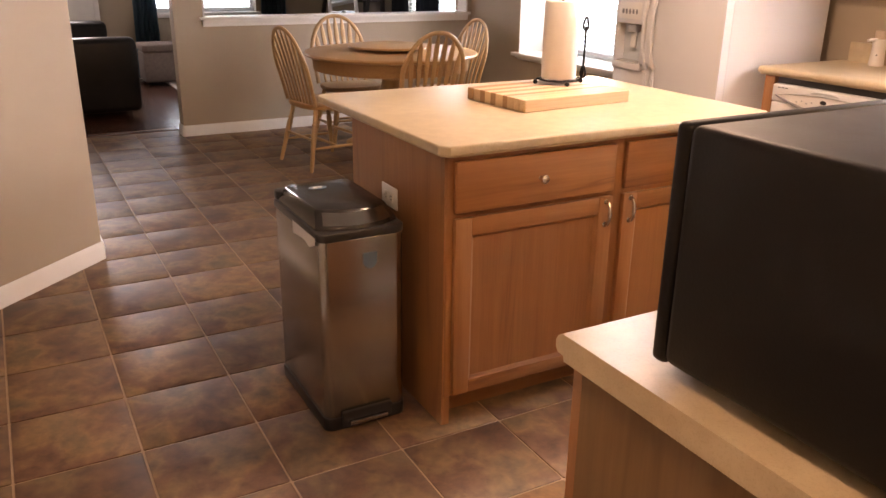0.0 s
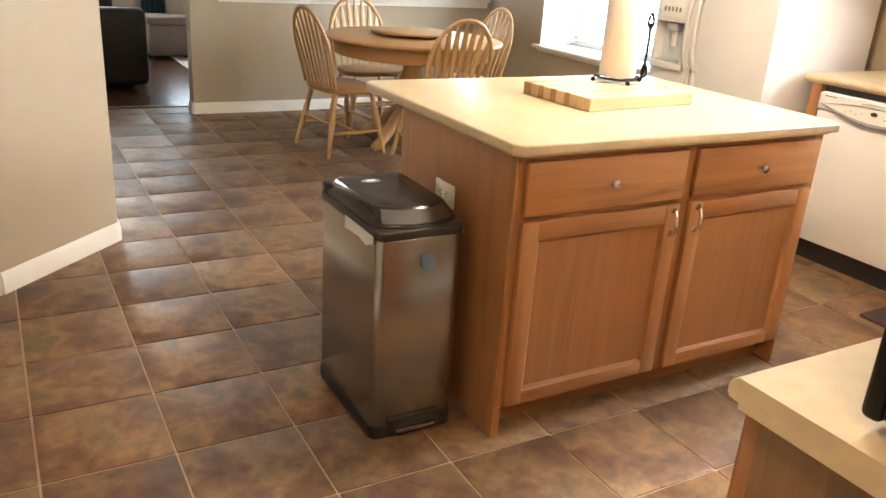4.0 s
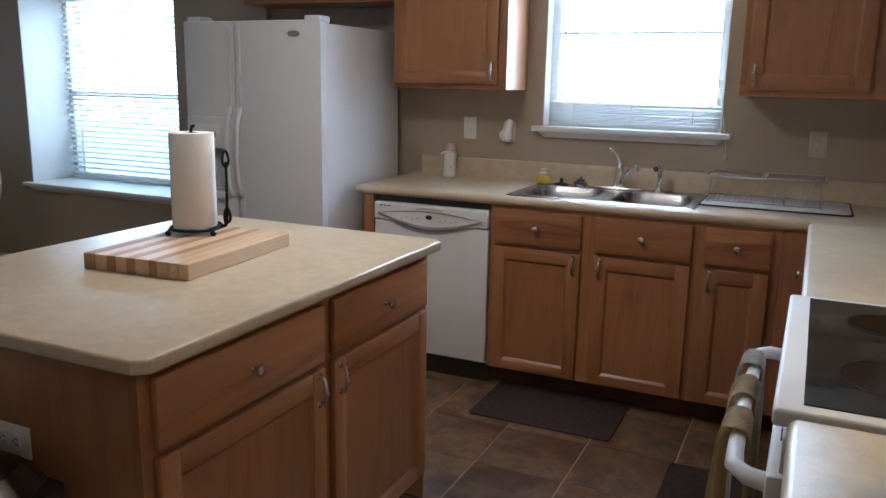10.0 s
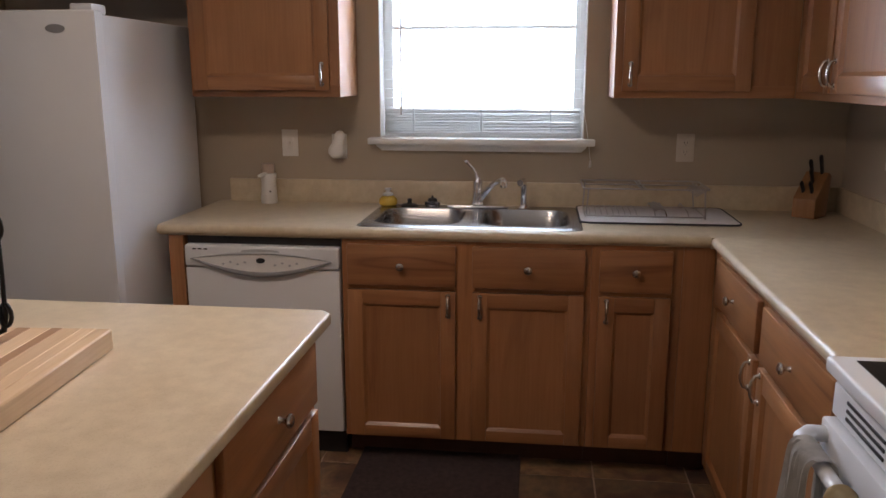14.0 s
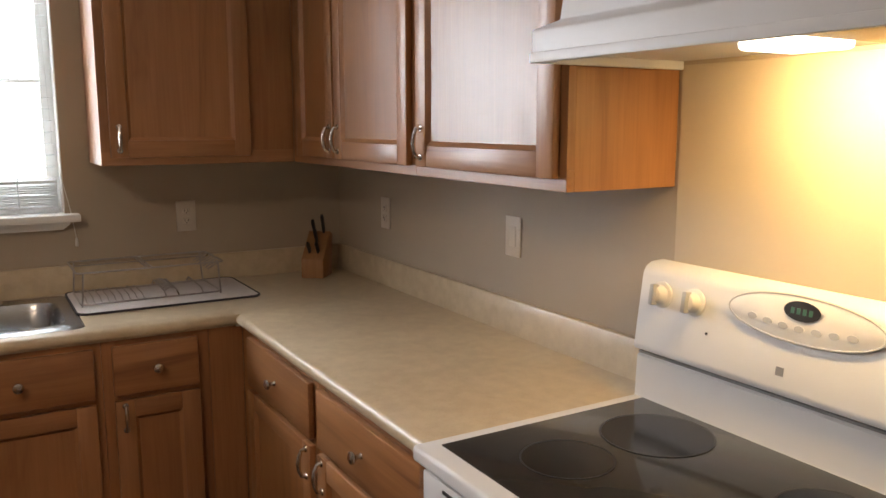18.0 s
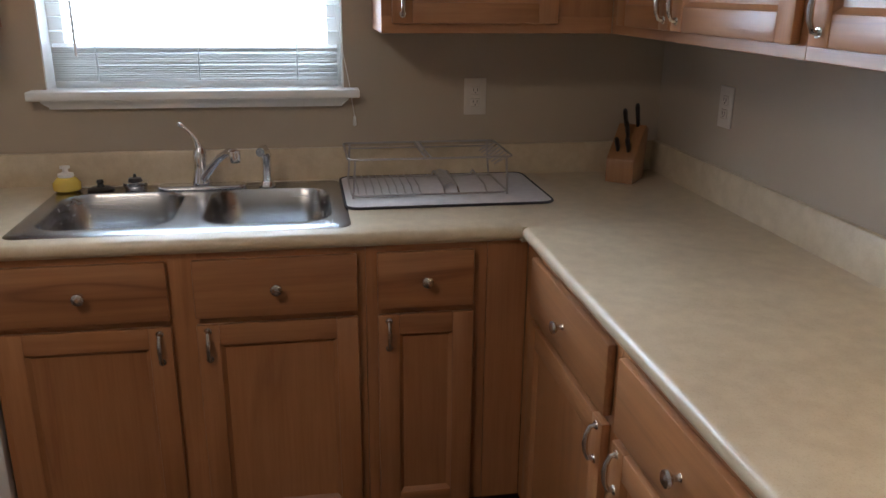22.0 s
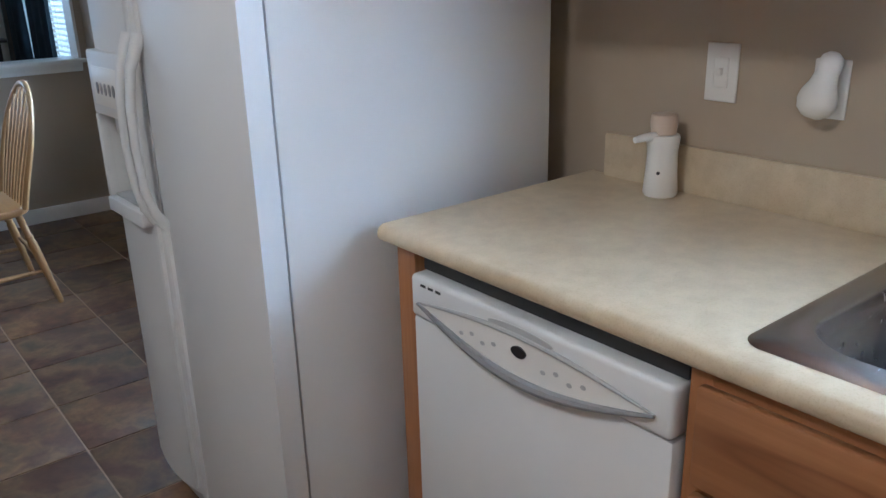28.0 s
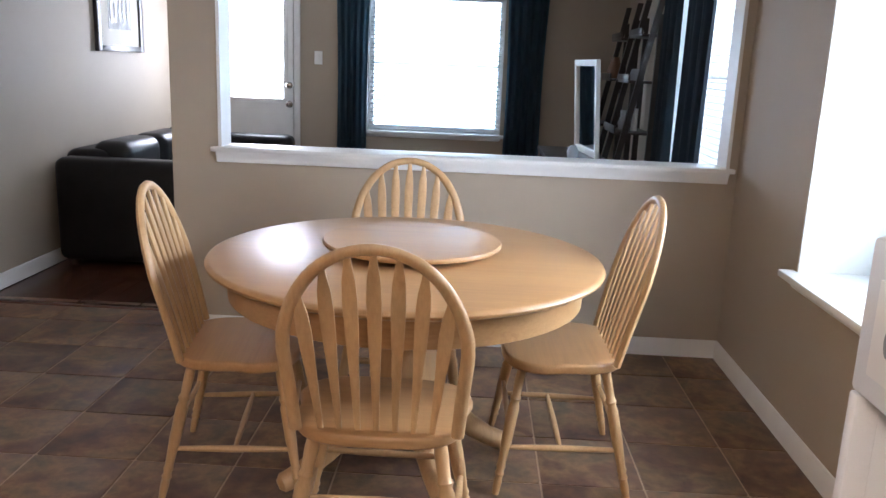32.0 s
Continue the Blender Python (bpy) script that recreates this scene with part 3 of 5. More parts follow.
def round_knob(parent, x, y, z, name="door_handle"):
    bm = lathe([(0, 0.06), (0.02, 0.058), (0.027, 0.045), (0.024, 0.032), (0.011, 0.024), (0.011, 0.01), (0.03, 0.006), (0.03, 0)], 18, pose(x, y, z, 90, 0, 0))
    part(name, bm, nickel, parent)


d1 = new("door_1")
d1.matrix_world = pose(-5.22, 3.35, 0)
tagged(d1, kind="structure")
casing(d1, 0.80, 2.05, -0.001)
leaf = part("leaf", box(0.004, 0.796, 0.03, 0.065, 0.012, 2.045, 0.003), trim_white, d1)
for x0, x1, z0, z1 in ((0.10, 0.36, 0.22, 0.90), (0.44, 0.70, 0.22, 0.90), (0.10, 0.36, 1.02, 1.60), (0.44, 0.70, 1.02, 1.60), (0.10, 0.36, 1.70, 1.92), (0.44, 0.70, 1.70, 1.92)):
    bm = box(x0, x1, 0.024, 0.034, z0, z1, 0.008, 2)
    box(x0 + 0.03, x1 - 0.03, 0.018, 0.03, z0 + 0.03, z1 - 0.03, 0.006, 2, into=bm)
    part("door_panel", bm, trim_white, leaf)
round_knob(leaf, 0.07, 0.03, 0.95)
d2 = new("door_2")
d2.matrix_world = pose(-3.70, 10.0, 0)
tagged(d2, kind="structure")
casing(d2, 0.76, 2.05, -0.001)
leaf = part("leaf", box(0.003, 0.757, -0.034, -0.003, 0.012, 2.045, 0.003), trim_white, d2)
bm = box(0.16, 0.71, -0.046, -0.033, 0.96, 1.98, 0.004)
part("glass_frame", bm, trim_white, leaf)
part("pane", box(0.20, 0.67, -0.052, -0.047, 1.00, 1.94), glow("sky_through_door_glass", (0.9, 0.96, 1.0), 9.0), leaf, "bright daylit door glass")
round_knob(leaf, 0.725, -0.034, 0.95)
round_knob(leaf, 0.725, -0.034, 1.12, "deadbolt")

# ---- kitchen cabinets ----


def cab_knob(parent, x, y, z):
    bm = lathe([(0, 0.030), (0.008, 0.0295), (0.0145, 0.026), (0.0155, 0.021), (0.011, 0.016), (0.006, 0.013), (0.0055, 0.004), (0.008, 0)], 16, pose(x, y, z, 90, 0, 0))
    part("knob", bm, nickel, parent, "satin nickel knob")


def bow_handle(parent, x, y, z):
    pts = [(x, y, z - 0.038), (x, y - 0.012, z - 0.036), (x, y - 0.019, z - 0.020), (x, y - 0.021, z), (x, y - 0.019, z + 0.020), (x, y - 0.012, z + 0.036), (x, y, z + 0.038)]
    bm = tube(pts, [0.006, 0.005, 0.0055, 0.0065, 0.0055, 0.005, 0.006], 8)
    for s in (-1, 1):
        lathe([(0, 0.003), (0.009, 0.002), (0.010, 0)], 12, pose(x, y, z + s * 0.038, 90, 0, 0), bm)
    part("handle", bm, nickel, parent, "satin nickel bow handle")


def shaker_door(parent, x0, x1, z0, z1, y, handle, low=False):
    """A framed door with a sunk panel; y is its back, handle: 'l', 'r' or ''."""
    s, t, g = 0.056, 0.019, 0.011
    sb = s if low else 0.044  # height of the bottom rail
    dr = part("door", box(x0 + 0.01, x1 - 0.01, y - 0.008, y - 0.001, z0 + 0.01, z1 - 0.01), oak_v, parent)
    for a, b in ((x0, x0 + s), (x1 - s, x1)):
        part("stile", box(a, b, y - t, y, z0, z1, 0.0035), oak_v, dr)
    for a, b in ((z0, z0 + sb), (z1 - s, z1)):
        part("rail", box(x0 + s - 0.001, x1 - s + 0.001, y - t + 0.0006, y, a, b, 0.0035), oak_h, dr)
    for c, sgn in ((z0 + sb, 1), (z1 - s, -1)):
        part("bead", prism([(y - t + 0.002, c), (y - 0.0075, c + sgn * g), (y - 0.0075, c)], "x", x0 + s, x1 - s), oak_h, dr)
    for a, sgn in ((x0 + s, 1), (x1 - s, -1)):
        bm = prism([(y - t + 0.002, 0), (y - 0.0075, g), (y - 0.0075, 0)], "x", z0 + sb, z1 - s)
        for v in bm.verts:
            v.co = Vector((a + sgn * v.co.z, v.co.y, v.co.x))
        bmesh.ops.recalc_face_normals(bm, faces=bm.faces[:])
        part("bead", bm, oak_v, dr)
    if handle:
        hx = x0 + 0.028 if handle == "l" else x1 - 0.028
        bow_handle(dr, hx, y - t, z0 + 0.062 if low else z1 - 0.054)
    return dr


def drawer_front(parent, x0, x1, z0, z1, y):
    dr = part("drawer", box(x0, x1, y - 0.019, y, z0, z1, 0.005, 2), oak_h, parent)
    cab_knob(dr, (x0 + x1) / 2, y - 0.019, (z0 + z1) / 2)


def base_unit(m, w, cols, label, group, depth=0.61, toe=True, name="base_cabinet", body_mat=None):
    """A base cabinet; its back is at local y 0, its front at -depth. cols: (x0, x1, handle) of each drawer over door."""
    c = thing(name, m, label, "cabinet", group)
    ys = -depth
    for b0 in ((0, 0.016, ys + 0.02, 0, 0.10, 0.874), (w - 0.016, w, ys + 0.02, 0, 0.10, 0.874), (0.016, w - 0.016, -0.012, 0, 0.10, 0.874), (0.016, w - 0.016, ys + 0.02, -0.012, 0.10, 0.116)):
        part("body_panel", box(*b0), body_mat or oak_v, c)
    xs = [0.0] + [v for a, b, _ in cols for v in (a, b)] + [w]
    for a, b in zip(xs[0::2], xs[1::2]):
        part("stile", box(a - (0.012 if a > 0 else 0), b + (0.012 if b < w else 0), ys, ys + 0.0199, 0.10, 0.874, 0.001, 1), oak_v, c)
    for z0, z1 in ((0.10, 0.14), (0.68, 0.715), (0.85, 0.874)):
        for a, b, _ in cols:
            part("face_rail", box(a + 0.012, b - 0.012, ys + 0.0005, ys + 0.0199, z0, z1), oak_h, c)
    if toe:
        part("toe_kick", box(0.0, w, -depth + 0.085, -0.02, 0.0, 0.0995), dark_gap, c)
    for a, b, hd in cols:
        drawer_front(c, a, b, 0.705, 0.858, ys - 0.001)
        shaker_door(c, a, b, 0.108, 0.688, ys - 0.001, hd)
    return c


G = "kitchen base cabinets"
base_unit(pose(0, 1.948, 0, 0, 0, -90), 0.910, [(0.022, 0.425, "r"), (0.485, 0.888, "l")], "honey oak sink cabinet with two drawers and two doors", G)
base_unit(pose(0, 1.037, 0, 0, 0, -90), 0.317, [(0.028, 0.280, "l")], "narrow honey oak base cabinet with one drawer and door", G)
base_unit(pose(-0.690, 0, 0, 0, 0, 180), 0.572, [(0.02, 0.548, "r")], "honey oak base cabinet in the corner beside the sink run", G)
base_unit(pose(-1.264, 0, 0, 0, 0, 180), 0.588, [(0.026, 0.562, "l")], "honey oak base cabinet standing beside the white range", G)
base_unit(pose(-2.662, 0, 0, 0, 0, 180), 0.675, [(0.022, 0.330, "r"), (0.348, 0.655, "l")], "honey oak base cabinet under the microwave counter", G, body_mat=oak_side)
cf = thing("corner_filler", HERE, "honey oak corner filler between the two cabinet runs", "cabinet filler")
part("board", box(-0.610, -0.590, 0.612, 0.719, 0.10, 0.874), oak_v, cf)
part("board", box(-0.689, -0.610, 0.590, 0.610, 0.10, 0.874), oak_v, cf)
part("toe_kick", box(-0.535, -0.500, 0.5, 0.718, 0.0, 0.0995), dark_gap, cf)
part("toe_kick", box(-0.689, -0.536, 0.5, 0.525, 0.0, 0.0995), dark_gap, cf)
bm = box(-0.612, -0.004, 2.562, 2.618, 0.0, 0.874, 0.002)
solid("end_panel", bm, oak_v, "honey oak end panel between dishwasher and refrigerator", "panel")

# island
isl = base_unit(pose(-2.910, 2.43, 0), 1.228, [(0.022, 0.605, "r"), (0.650, 1.206, "l")], "honey oak kitchen island cabinet with two drawers and doors", "", 0.675, True, "kitchen_island")
for x0 in (-0.007, 1.229):
    part("side_panel", box(x0, x0 + 0.006, -0.676, 0.0, 0.0, 0.874, 0.001, 1), oak_v, isl)
part("back_panel", box(-0.006, 1.234, 0.001, 0.008, 0.0, 0.874), oak_v, isl)
part("base_trim", box(0.0, 1.228, -0.60, -0.592, 0.0, 0.095), oak_h, isl)
part("end_stile", box(-0.001, 0.020, -0.676, -0.656, 0.0, 0.0995), oak_v, isl)


def wall_unit(m, w, z0, z1, doors, label, depth=0.305):
    c = thing("wall_cabinet", m, label, "cabinet", "kitchen wall cabinets")
    part("body", box(0, w, -depth + 0.02, 0, z0, z1, 0.001, 1), oak_v, c)
    for a, b in ((z0, z0 + 0.045), (z1 - 0.045, z1)):
        part("face_rail", box(0, w, -depth, -depth + 0.0199, a, b, 0.001, 1), oak_h, c)
    xs = [0.0] + [v for a, b, _ in doors for v in (a, b)] + [w]
    for a, b in zip(xs[0::2], xs[1::2]):
        part("stile", box(a - (0.012 if a > 0 else 0), b + (0.012 if b < w else 0), -depth + 0.0004, -depth + 0.0199, z0 + 0.045, z1 - 0.045), oak_v, c)
    for a, b, hd in doors:
        shaker_door(c, a, b, z0 + 0.026, z1 - 0.02, -depth - 0.001, hd, True)
    return c


ZU, ZT = 1.378, 2.14
wall_unit(pose(0, 2.622, 0, 0, 0, -90), 0.608, ZU, ZT, [(0.018, 0.568, "r")], "honey oak wall cabinet beside the sink window")
wall_unit(pose(0, 3.555, 0, 0, 0, -90), 0.93, 1.80, ZT, [(0.02, 0.455, "r"), (0.475, 0.91, "l")], "short honey oak cabinet above the refrigerator")
wall_unit(pose(0, 0.960, 0, 0, 0, -90), 0.654, ZU, ZT, [(0.028, 0.490, "l")], "honey oak corner wall cabinet beside the sink window")
wall_unit(pose(-0.306, 0, 0, 0, 0, 180), 0.924, ZU, ZT, [(0.075, 0.402, "r"), (0.415, 0.905, "l")], "honey oak wall cabinet with two doors above the corner counter")
wall_unit(pose(-1.231, 0, 0, 0, 0, 180), 0.624, ZU, ZT, [(0.028, 0.602, "l")], "honey oak wall cabinet beside the range hood")
wall_unit(pose(-1.857, 0, 0, 0, 0, 180), 0.762, 1.80, ZT, [(0.02, 0.371, "r"), (0.391, 0.742, "l")], "short honey oak cabinet above the range hood")

# ---- counters ----


def nosed(y):
    """The section of a rolled counter edge whose nose is at y, towards -y, from z 0.874 to 0.914."""
    return [(y + 0.020, 0.874), (y + 0.018, 0.882), (y + 0.005, 0.883), (y, 0.889), (y, 0.901), (y + 0.005, 0.909), (y + 0.014, 0.914)]


SX = (-0.565, -0.060, 1.075, 1.897)  # sink cut-out
ct = thing("countertop", HERE, "butter-coloured laminate counter wrapping the kitchen corner", "countertop")
sec = nosed(-0.635)
part("worktop", prism(sec + [(SX[0], 0.914), (SX[0], 0.874)], "y", 0.635, 2.650), counter_lam, ct)
for b0 in ((SX[0], -0.001, 0.001, SX[2]), (SX[0], -0.001, SX[3], 2.650), (SX[1], -0.001, SX[2], SX[3])):
    part("worktop", box(*b0, 0.874, 0.914), counter_lam, ct)
part("worktop", prism([(-y, z) for y, z in sec] + [(0.001, 0.914), (0.001, 0.874)], "x", -1.853, -0.635), counter_lam, ct)
part("worktop", box(-0.635, SX[0], 0.001, 0.635, 0.874, 0.9139), counter_lam, ct)
part("backsplash", prism([(-0.001, 0.914), (-0.019, 0.914), (-0.019, 1.008), (-0.015, 1.014), (-0.001, 1.014)], "y", 0.020, 2.60), counter_lam, ct)
part("backsplash", prism([(0.001, 0.914), (0.019, 0.914), (0.019, 1.008), (0.015, 1.014), (0.001, 1.014)], "x", -1.853, -0.001), counter_lam, ct)
ct2 = thing("countertop", HERE, "short butter-coloured laminate counter holding the microwave", "countertop")
bm = prism([(-y, z) for y, z in sec] + [(0.001, 0.914), (0.001, 0.874)], "x", -3.352, -2.660)
part("worktop", bm, counter_lam, ct2)
part("backsplash", prism([(0.001, 0.914), (0.019, 0.914), (0.019, 1.008), (0.015, 1.014), (0.001, 1.014)], "x", -3.350, -2.660), counter_lam, ct2)
it = thing("island_countertop", HERE, "butter-coloured laminate top on the oak island", "countertop")
IX0, IX1, IY0, IY1, IC = -2.950, -1.642, 1.708, 2.705, 0.026


def clipped(d):
    """The plan of the island top with clipped corners, drawn in by d."""
    x0, x1, y0, y1, c = IX0 + d, IX1 - d, IY0 + d, IY1 - d, IC
    return [(x0 + c, y0), (x1 - c, y0), (x1, y0 + c), (x1, y1 - c), (x1 - c, y1), (x0 + c, y1), (x0, y1 - c), (x0, y0 + c)]


part("worktop", slab(clipped(0.0), 0.883, 0.914, 0.007, 3), counter_lam, it)
part("build_up", slab(clipped(0.020), 0.875, 0.8829), counter_lam, it)

# ---- sink and taps ----
sk = thing("kitchen_sink", pose(-0.31, 1.486, 0.914), "double-bowl stainless steel drop-in sink in the counter", "sink")
bowls = ((0.035, 0.375), (-0.375, -0.035))


def bowl(cy0, cy1):
    t = bmesh.new()
    rings = []
    for inset, z, rr in ((0.0, 0.004, 0.085), (0.006, -0.004, 0.082), (0.014, -0.10, 0.08), (0.030, -0.155, 0.075), (0.070, -0.172, 0.05), (0.14, -0.176, 0.02)):
        rings.append([t.verts.new((x, y, z)) for x, y in rounded(-0.215 + inset, 0.165 - inset, cy0 + inset, cy1 - inset, rr, 6)])
    for a, c in zip(rings, rings[1:]):
        for k in range(len(a)):
            t.faces.new((a[k], a[(k + 1) % len(a)], c[(k + 1) % len(a)], c[k]))
    t.faces.new(rings[-1])
    bmesh.ops.recalc_face_normals(t, faces=t.faces[:])
    bmesh.ops.reverse_faces(t, faces=t.faces[:])
    return t


for a, c in bowls:
    b_ob = part("bowl", bowl(a, c), sink_steel, sk)
    bm = lathe([(0, 0.002), (0.02, 0.003), (0.036, 0.005), (0.042, 0.0)], 20, pose(-0.02, (a + c) / 2, -0.176))
    part("drain", bm, chrome, b_ob)


def sink_rim():
    t = bmesh.new()
    outer = rounded(-0.270, 0.262, -0.418, 0.418, 0.035, 6)

    def loop(pts, z):
        vs = [t.verts.new((x, y, z)) for x, y in pts]
        return vs, [t.edges.new((vs[k], vs[(k + 1) % len(vs)])) for k in range(len(vs))]
    inner = rounded(-0.258, 0.250, -0.406, 0.406, 0.030, 6)
    o_v, o_e = loop(outer, 0.0005)
    i_v, i_e = loop(inner, 0.005)
    n = len(o_v)
    for k in range(n):
        t.faces.new((o_v[k], o_v[(k + 1) % n], i_v[(k + 1) % n], i_v[k]))
    edges = list(i_e)
    for a, c in bowls:
        _, e = loop(rounded(-0.215, 0.165, a, c, 0.085, 6), 0.004)
        edges += e
    bmesh.ops.triangle_fill(t, edges=edges, use_beauty=True, normal=(0, 0, 1))
    bmesh.ops.recalc_face_normals(t, faces=t.faces[:])
    return t


part("rim", sink_rim(), sink_steel, sk)
fc = thing("faucet", pose(-0.115, 1.485, 0.919), "chrome single-lever kitchen faucet behind the sink", "faucet")
part("base_plate", slab(rounded(-0.028, 0.028, -0.13, 0.13, 0.027), 0, 0.012, 0.005), chrome, fc)
part("body", lathe([(0, 0.118), (0.010, 0.116), (0.017, 0.104), (0.021, 0.085), (0.019, 0.06), (0.022, 0.035), (0.029, 0.010), (0.029, 0.0)], 20, pose(0, 0, 0.012)), chrome, fc)
part("spout", tube([(-0.012, -0.006, 0.03), (-0.050, -0.035, 0.070), (-0.095, -0.066, 0.108), (-0.130, -0.092, 0.130), (-0.158, -0.112, 0.134)], [0.013, 0.012, 0.011, 0.0115, 0.014], 12), chrome, fc)
part("aerator", lathe([(0, 0), (0.014, 0), (0.016, 0.012), (0.015, 0.032), (0, 0.034)], 14, pose(-0.162, -0.115, 0.108)), chrome, fc)
part("lever", tube([(0, 0.002, 0.122), (0.001, 0.008, 0.142), (0.003, 0.022, 0.166), (0.005, 0.040, 0.182), (0.006, 0.050, 0.190), (0.006, 0.056, 0.194)], [0.012, 0.0075, 0.0048, 0.0045, 0.0085, 0.004], 10), chrome, fc)
sp = thing("side_sprayer", pose(-0.115, 1.294, 0.919), "chrome side sprayer beside the kitchen faucet", "sprayer")
part("collar", lathe([(0, 0.018), (0.018, 0.016), (0.026, 0.004), (0.026, 0)], 16), chrome, sp)
part("spray_head", tube([(0, 0, 0.016), (0.002, 0, 0.06), (0.0, 0.0, 0.095), (-0.018, 0.006, 0.115), (-0.045, 0.014, 0.112)], [0.014, 0.013, 0.016, 0.016, 0.014], 12), chrome, sp)
sb = thing("soap_bottle", pose(-0.105, 1.868, 0.9195), "squat bottle of yellow soap with a white pump cap", "soap bottle")
part("bottle", lathe([(0, 0), (0.030, 0), (0.038, 0.006), (0.039, 0.024), (0.030, 0.036), (0.022, 0.042), (0, 0.043)], 20), yellow_soap, sb)
bm = lathe([(0, 0.043), (0.022, 0.043), (0.022, 0.052), (0.013, 0.055), (0.008, 0.057), (0.008, 0.066), (0.014, 0.068), (0.014, 0.074), (0, 0.075)], 16)
part("pump_cap", bm, plastic_white, sb)
st1 = thing("sink_stopper", pose(-0.105, 1.776, 0.9195), "black rubber sink stopper on the sink ledge", "sink stopper", "sink stoppers")
part("disc", lathe([(0, 0.010), (0.024, 0.010), (0.037, 0.004), (0.038, 0)], 20), plastic_black, st1)
part("grip", lathe([(0, 0.032), (0.008, 0.031), (0.011, 0.024), (0.008, 0.018), (0.012, 0.010)], 14), plastic_black, st1)
st2 = thing("sink_strainer", pose(-0.100, 1.678, 0.9195), "chrome sink strainer with a black rubber knob", "sink strainer", "sink stoppers")
part("basket", lathe([(0, 0.014), (0.022, 0.016), (0.030, 0.022), (0.036, 0.022), (0.036, 0.016), (0.030, 0.0), (0, 0)], 20), chrome, st2)
part("grip", lathe([(0, 0.046), (0.004, 0.045), (0.005, 0.036), (0.018, 0.033), (0.022, 0.022), (0.010, 0.016)], 16), plastic_black, st2)

# ---- dish rack, mat, knife block, dispenser ----
mt = thing("drying_mat", pose(-0.215, 0.775, 0.914), "pale drying mat with charcoal binding under the dish rack", "mat")
part("pad", slab(rounded(-0.195, 0.195, -0.295, 0.295, 0.035), 0, 0.006, 0.002), drying_mat, mt)
bm = tube([(x, y, 0.004) for x, y in rounded(-0.197, 0.197, -0.297, 0.297, 0.036)], 0.004, 6, closed=True)
part("binding", bm, mat_edge, mt)
rk = thing("dish_rack", pose(-0.19, 0.822, 0.920), "empty steel wire dish rack on a drying mat", "dish rack")
RX, RY = 0.132, 0.238


def wire(pts, r=0.0025, closed=False, name="wire"):
    part(name, tube(pts, r, 6, closed=closed), wire_steel, rk)


wire([(x, y, 0.115) for x, y in rounded(-RX, RX, -RY, RY, 0.02, 3)], 0.0032, True, "top_rim")
wire([(x, y, 0.008) for x, y in rounded(-RX + 0.01, RX - 0.01, -RY + 0.01, RY - 0.01, 0.02, 3)], 0.003, True, "base_rim")
for x in (-RX, RX):
    for y in (-RY, RY):
        s, u = (1 if x > 0 else -1), (1 if y > 0 else -1)
        wire([(x, y - 0.02 * u, 0.115), (x - 0.003 * s, y - 0.016 * u, 0.05), (x - 0.008 * s, y - 0.012 * u, 0.002)], 0.0032, False, "corner_wire")
wire([(RX, -RY + 0.02, 0.098), (RX, RY - 0.02, 0.098)], 0.0022, False, "back_wire")
for k in range(9):
    y = 0.208 - k * 0.0225
    wire([(-RX + 0.012, y, 0.010), (-0.085, y, 0.010), (-0.065, y, 0.018), (0.06, y, 0.018), (RX - 0.012, y, 0.012)], 0.002)
for y in (-0.040, -0.082, -0.165):
    wire([(-RX + 0.010, y, 0.010), (-0.09, y, 0.024), (0.09, y, 0.030), (RX - 0.010, y, 0.012)], 0.0026, False, "rail_wire")
for k in range(12):
    x = -0.095 + k * 0.017
    wire([(x, -0.040, 0.026), (x + 0.004, -0.061, 0.034), (x, -0.082, 0.026)], 0.0018, False, "plate_rung")
for y in (0.000, 0.016):
    wire([(-RX, y, 0.115), (-0.05, y, 0.112), (0.05, y, 0.112), (RX, y, 0.115)], 0.0025, False, "cross_wire")
for k in range(10):
    x = -0.10 + k * 0.022
    wire([(x, 0.0, 0.112), (x + 0.005, 0.008, 0.119), (x, 0.016, 0.112)], 0.0018, False, "cup_notch")
for k in range(7):
    x = -0.105 + k * 0.035
    wire([(x, -RY + 0.002, 0.113), (x + 0.017, -RY + 0.045, 0.085), (x + 0.035, -RY + 0.002, 0.113)], 0.0018, False, "utensil_wire")

kb = thing("knife_block", pose(-0.155, 0.172, 0.914, 0, 0, -40), "small wooden knife block holding black-handled knives", "knife block")
part("block", prism([(-0.05, 0), (0.065, 0), (0.085, 0.16), (0.055, 0.175), (-0.05, 0.075)], "y", -0.045, 0.045, b=0.004), block_wood, kb)
kn = [(0.062, -0.018, 0.165, 0.085), (0.060, 0.020, 0.165, 0.062), (0.022, 0.0, 0.135, 0.060), (-0.012, -0.016, 0.100, 0.048), (-0.012, 0.018, 0.100, 0.044)]
for x, y, z, ln in kn:
    part("knife_handle", tube([(x, y, z - 0.02), (x - 0.012, y, z + 0.25 * ln), (x - 0.03, y, z + ln * 0.8), (x - 0.034, y, z + ln * 0.9)], [0.009, 0.010, 0.011, 0.008], 8, flat=0.65), plastic_black, kb)

ds = thing("soap_dispenser", pose(-0.068, 2.405, 0.914, 0, 0, 8) @ Matrix.Scale(0.92, 4), "white touch-free pump soap dispenser on the counter", "soap dispenser")
part("body", lathe([(0, 0), (0.036, 0), (0.040, 0.006), (0.036, 0.06), (0.034, 0.10), (0.038, 0.135), (0.036, 0.142), (0, 0.144)], 24), plastic_white, ds)
part("bottle_top", lathe([(0, 0.144), (0.028, 0.144), (0.031, 0.17), (0.029, 0.188), (0, 0.19)], 20), plain("frosted_peach_plastic", (0.62, 0.50, 0.40), 0.3), ds, "frosted peach bottle top")
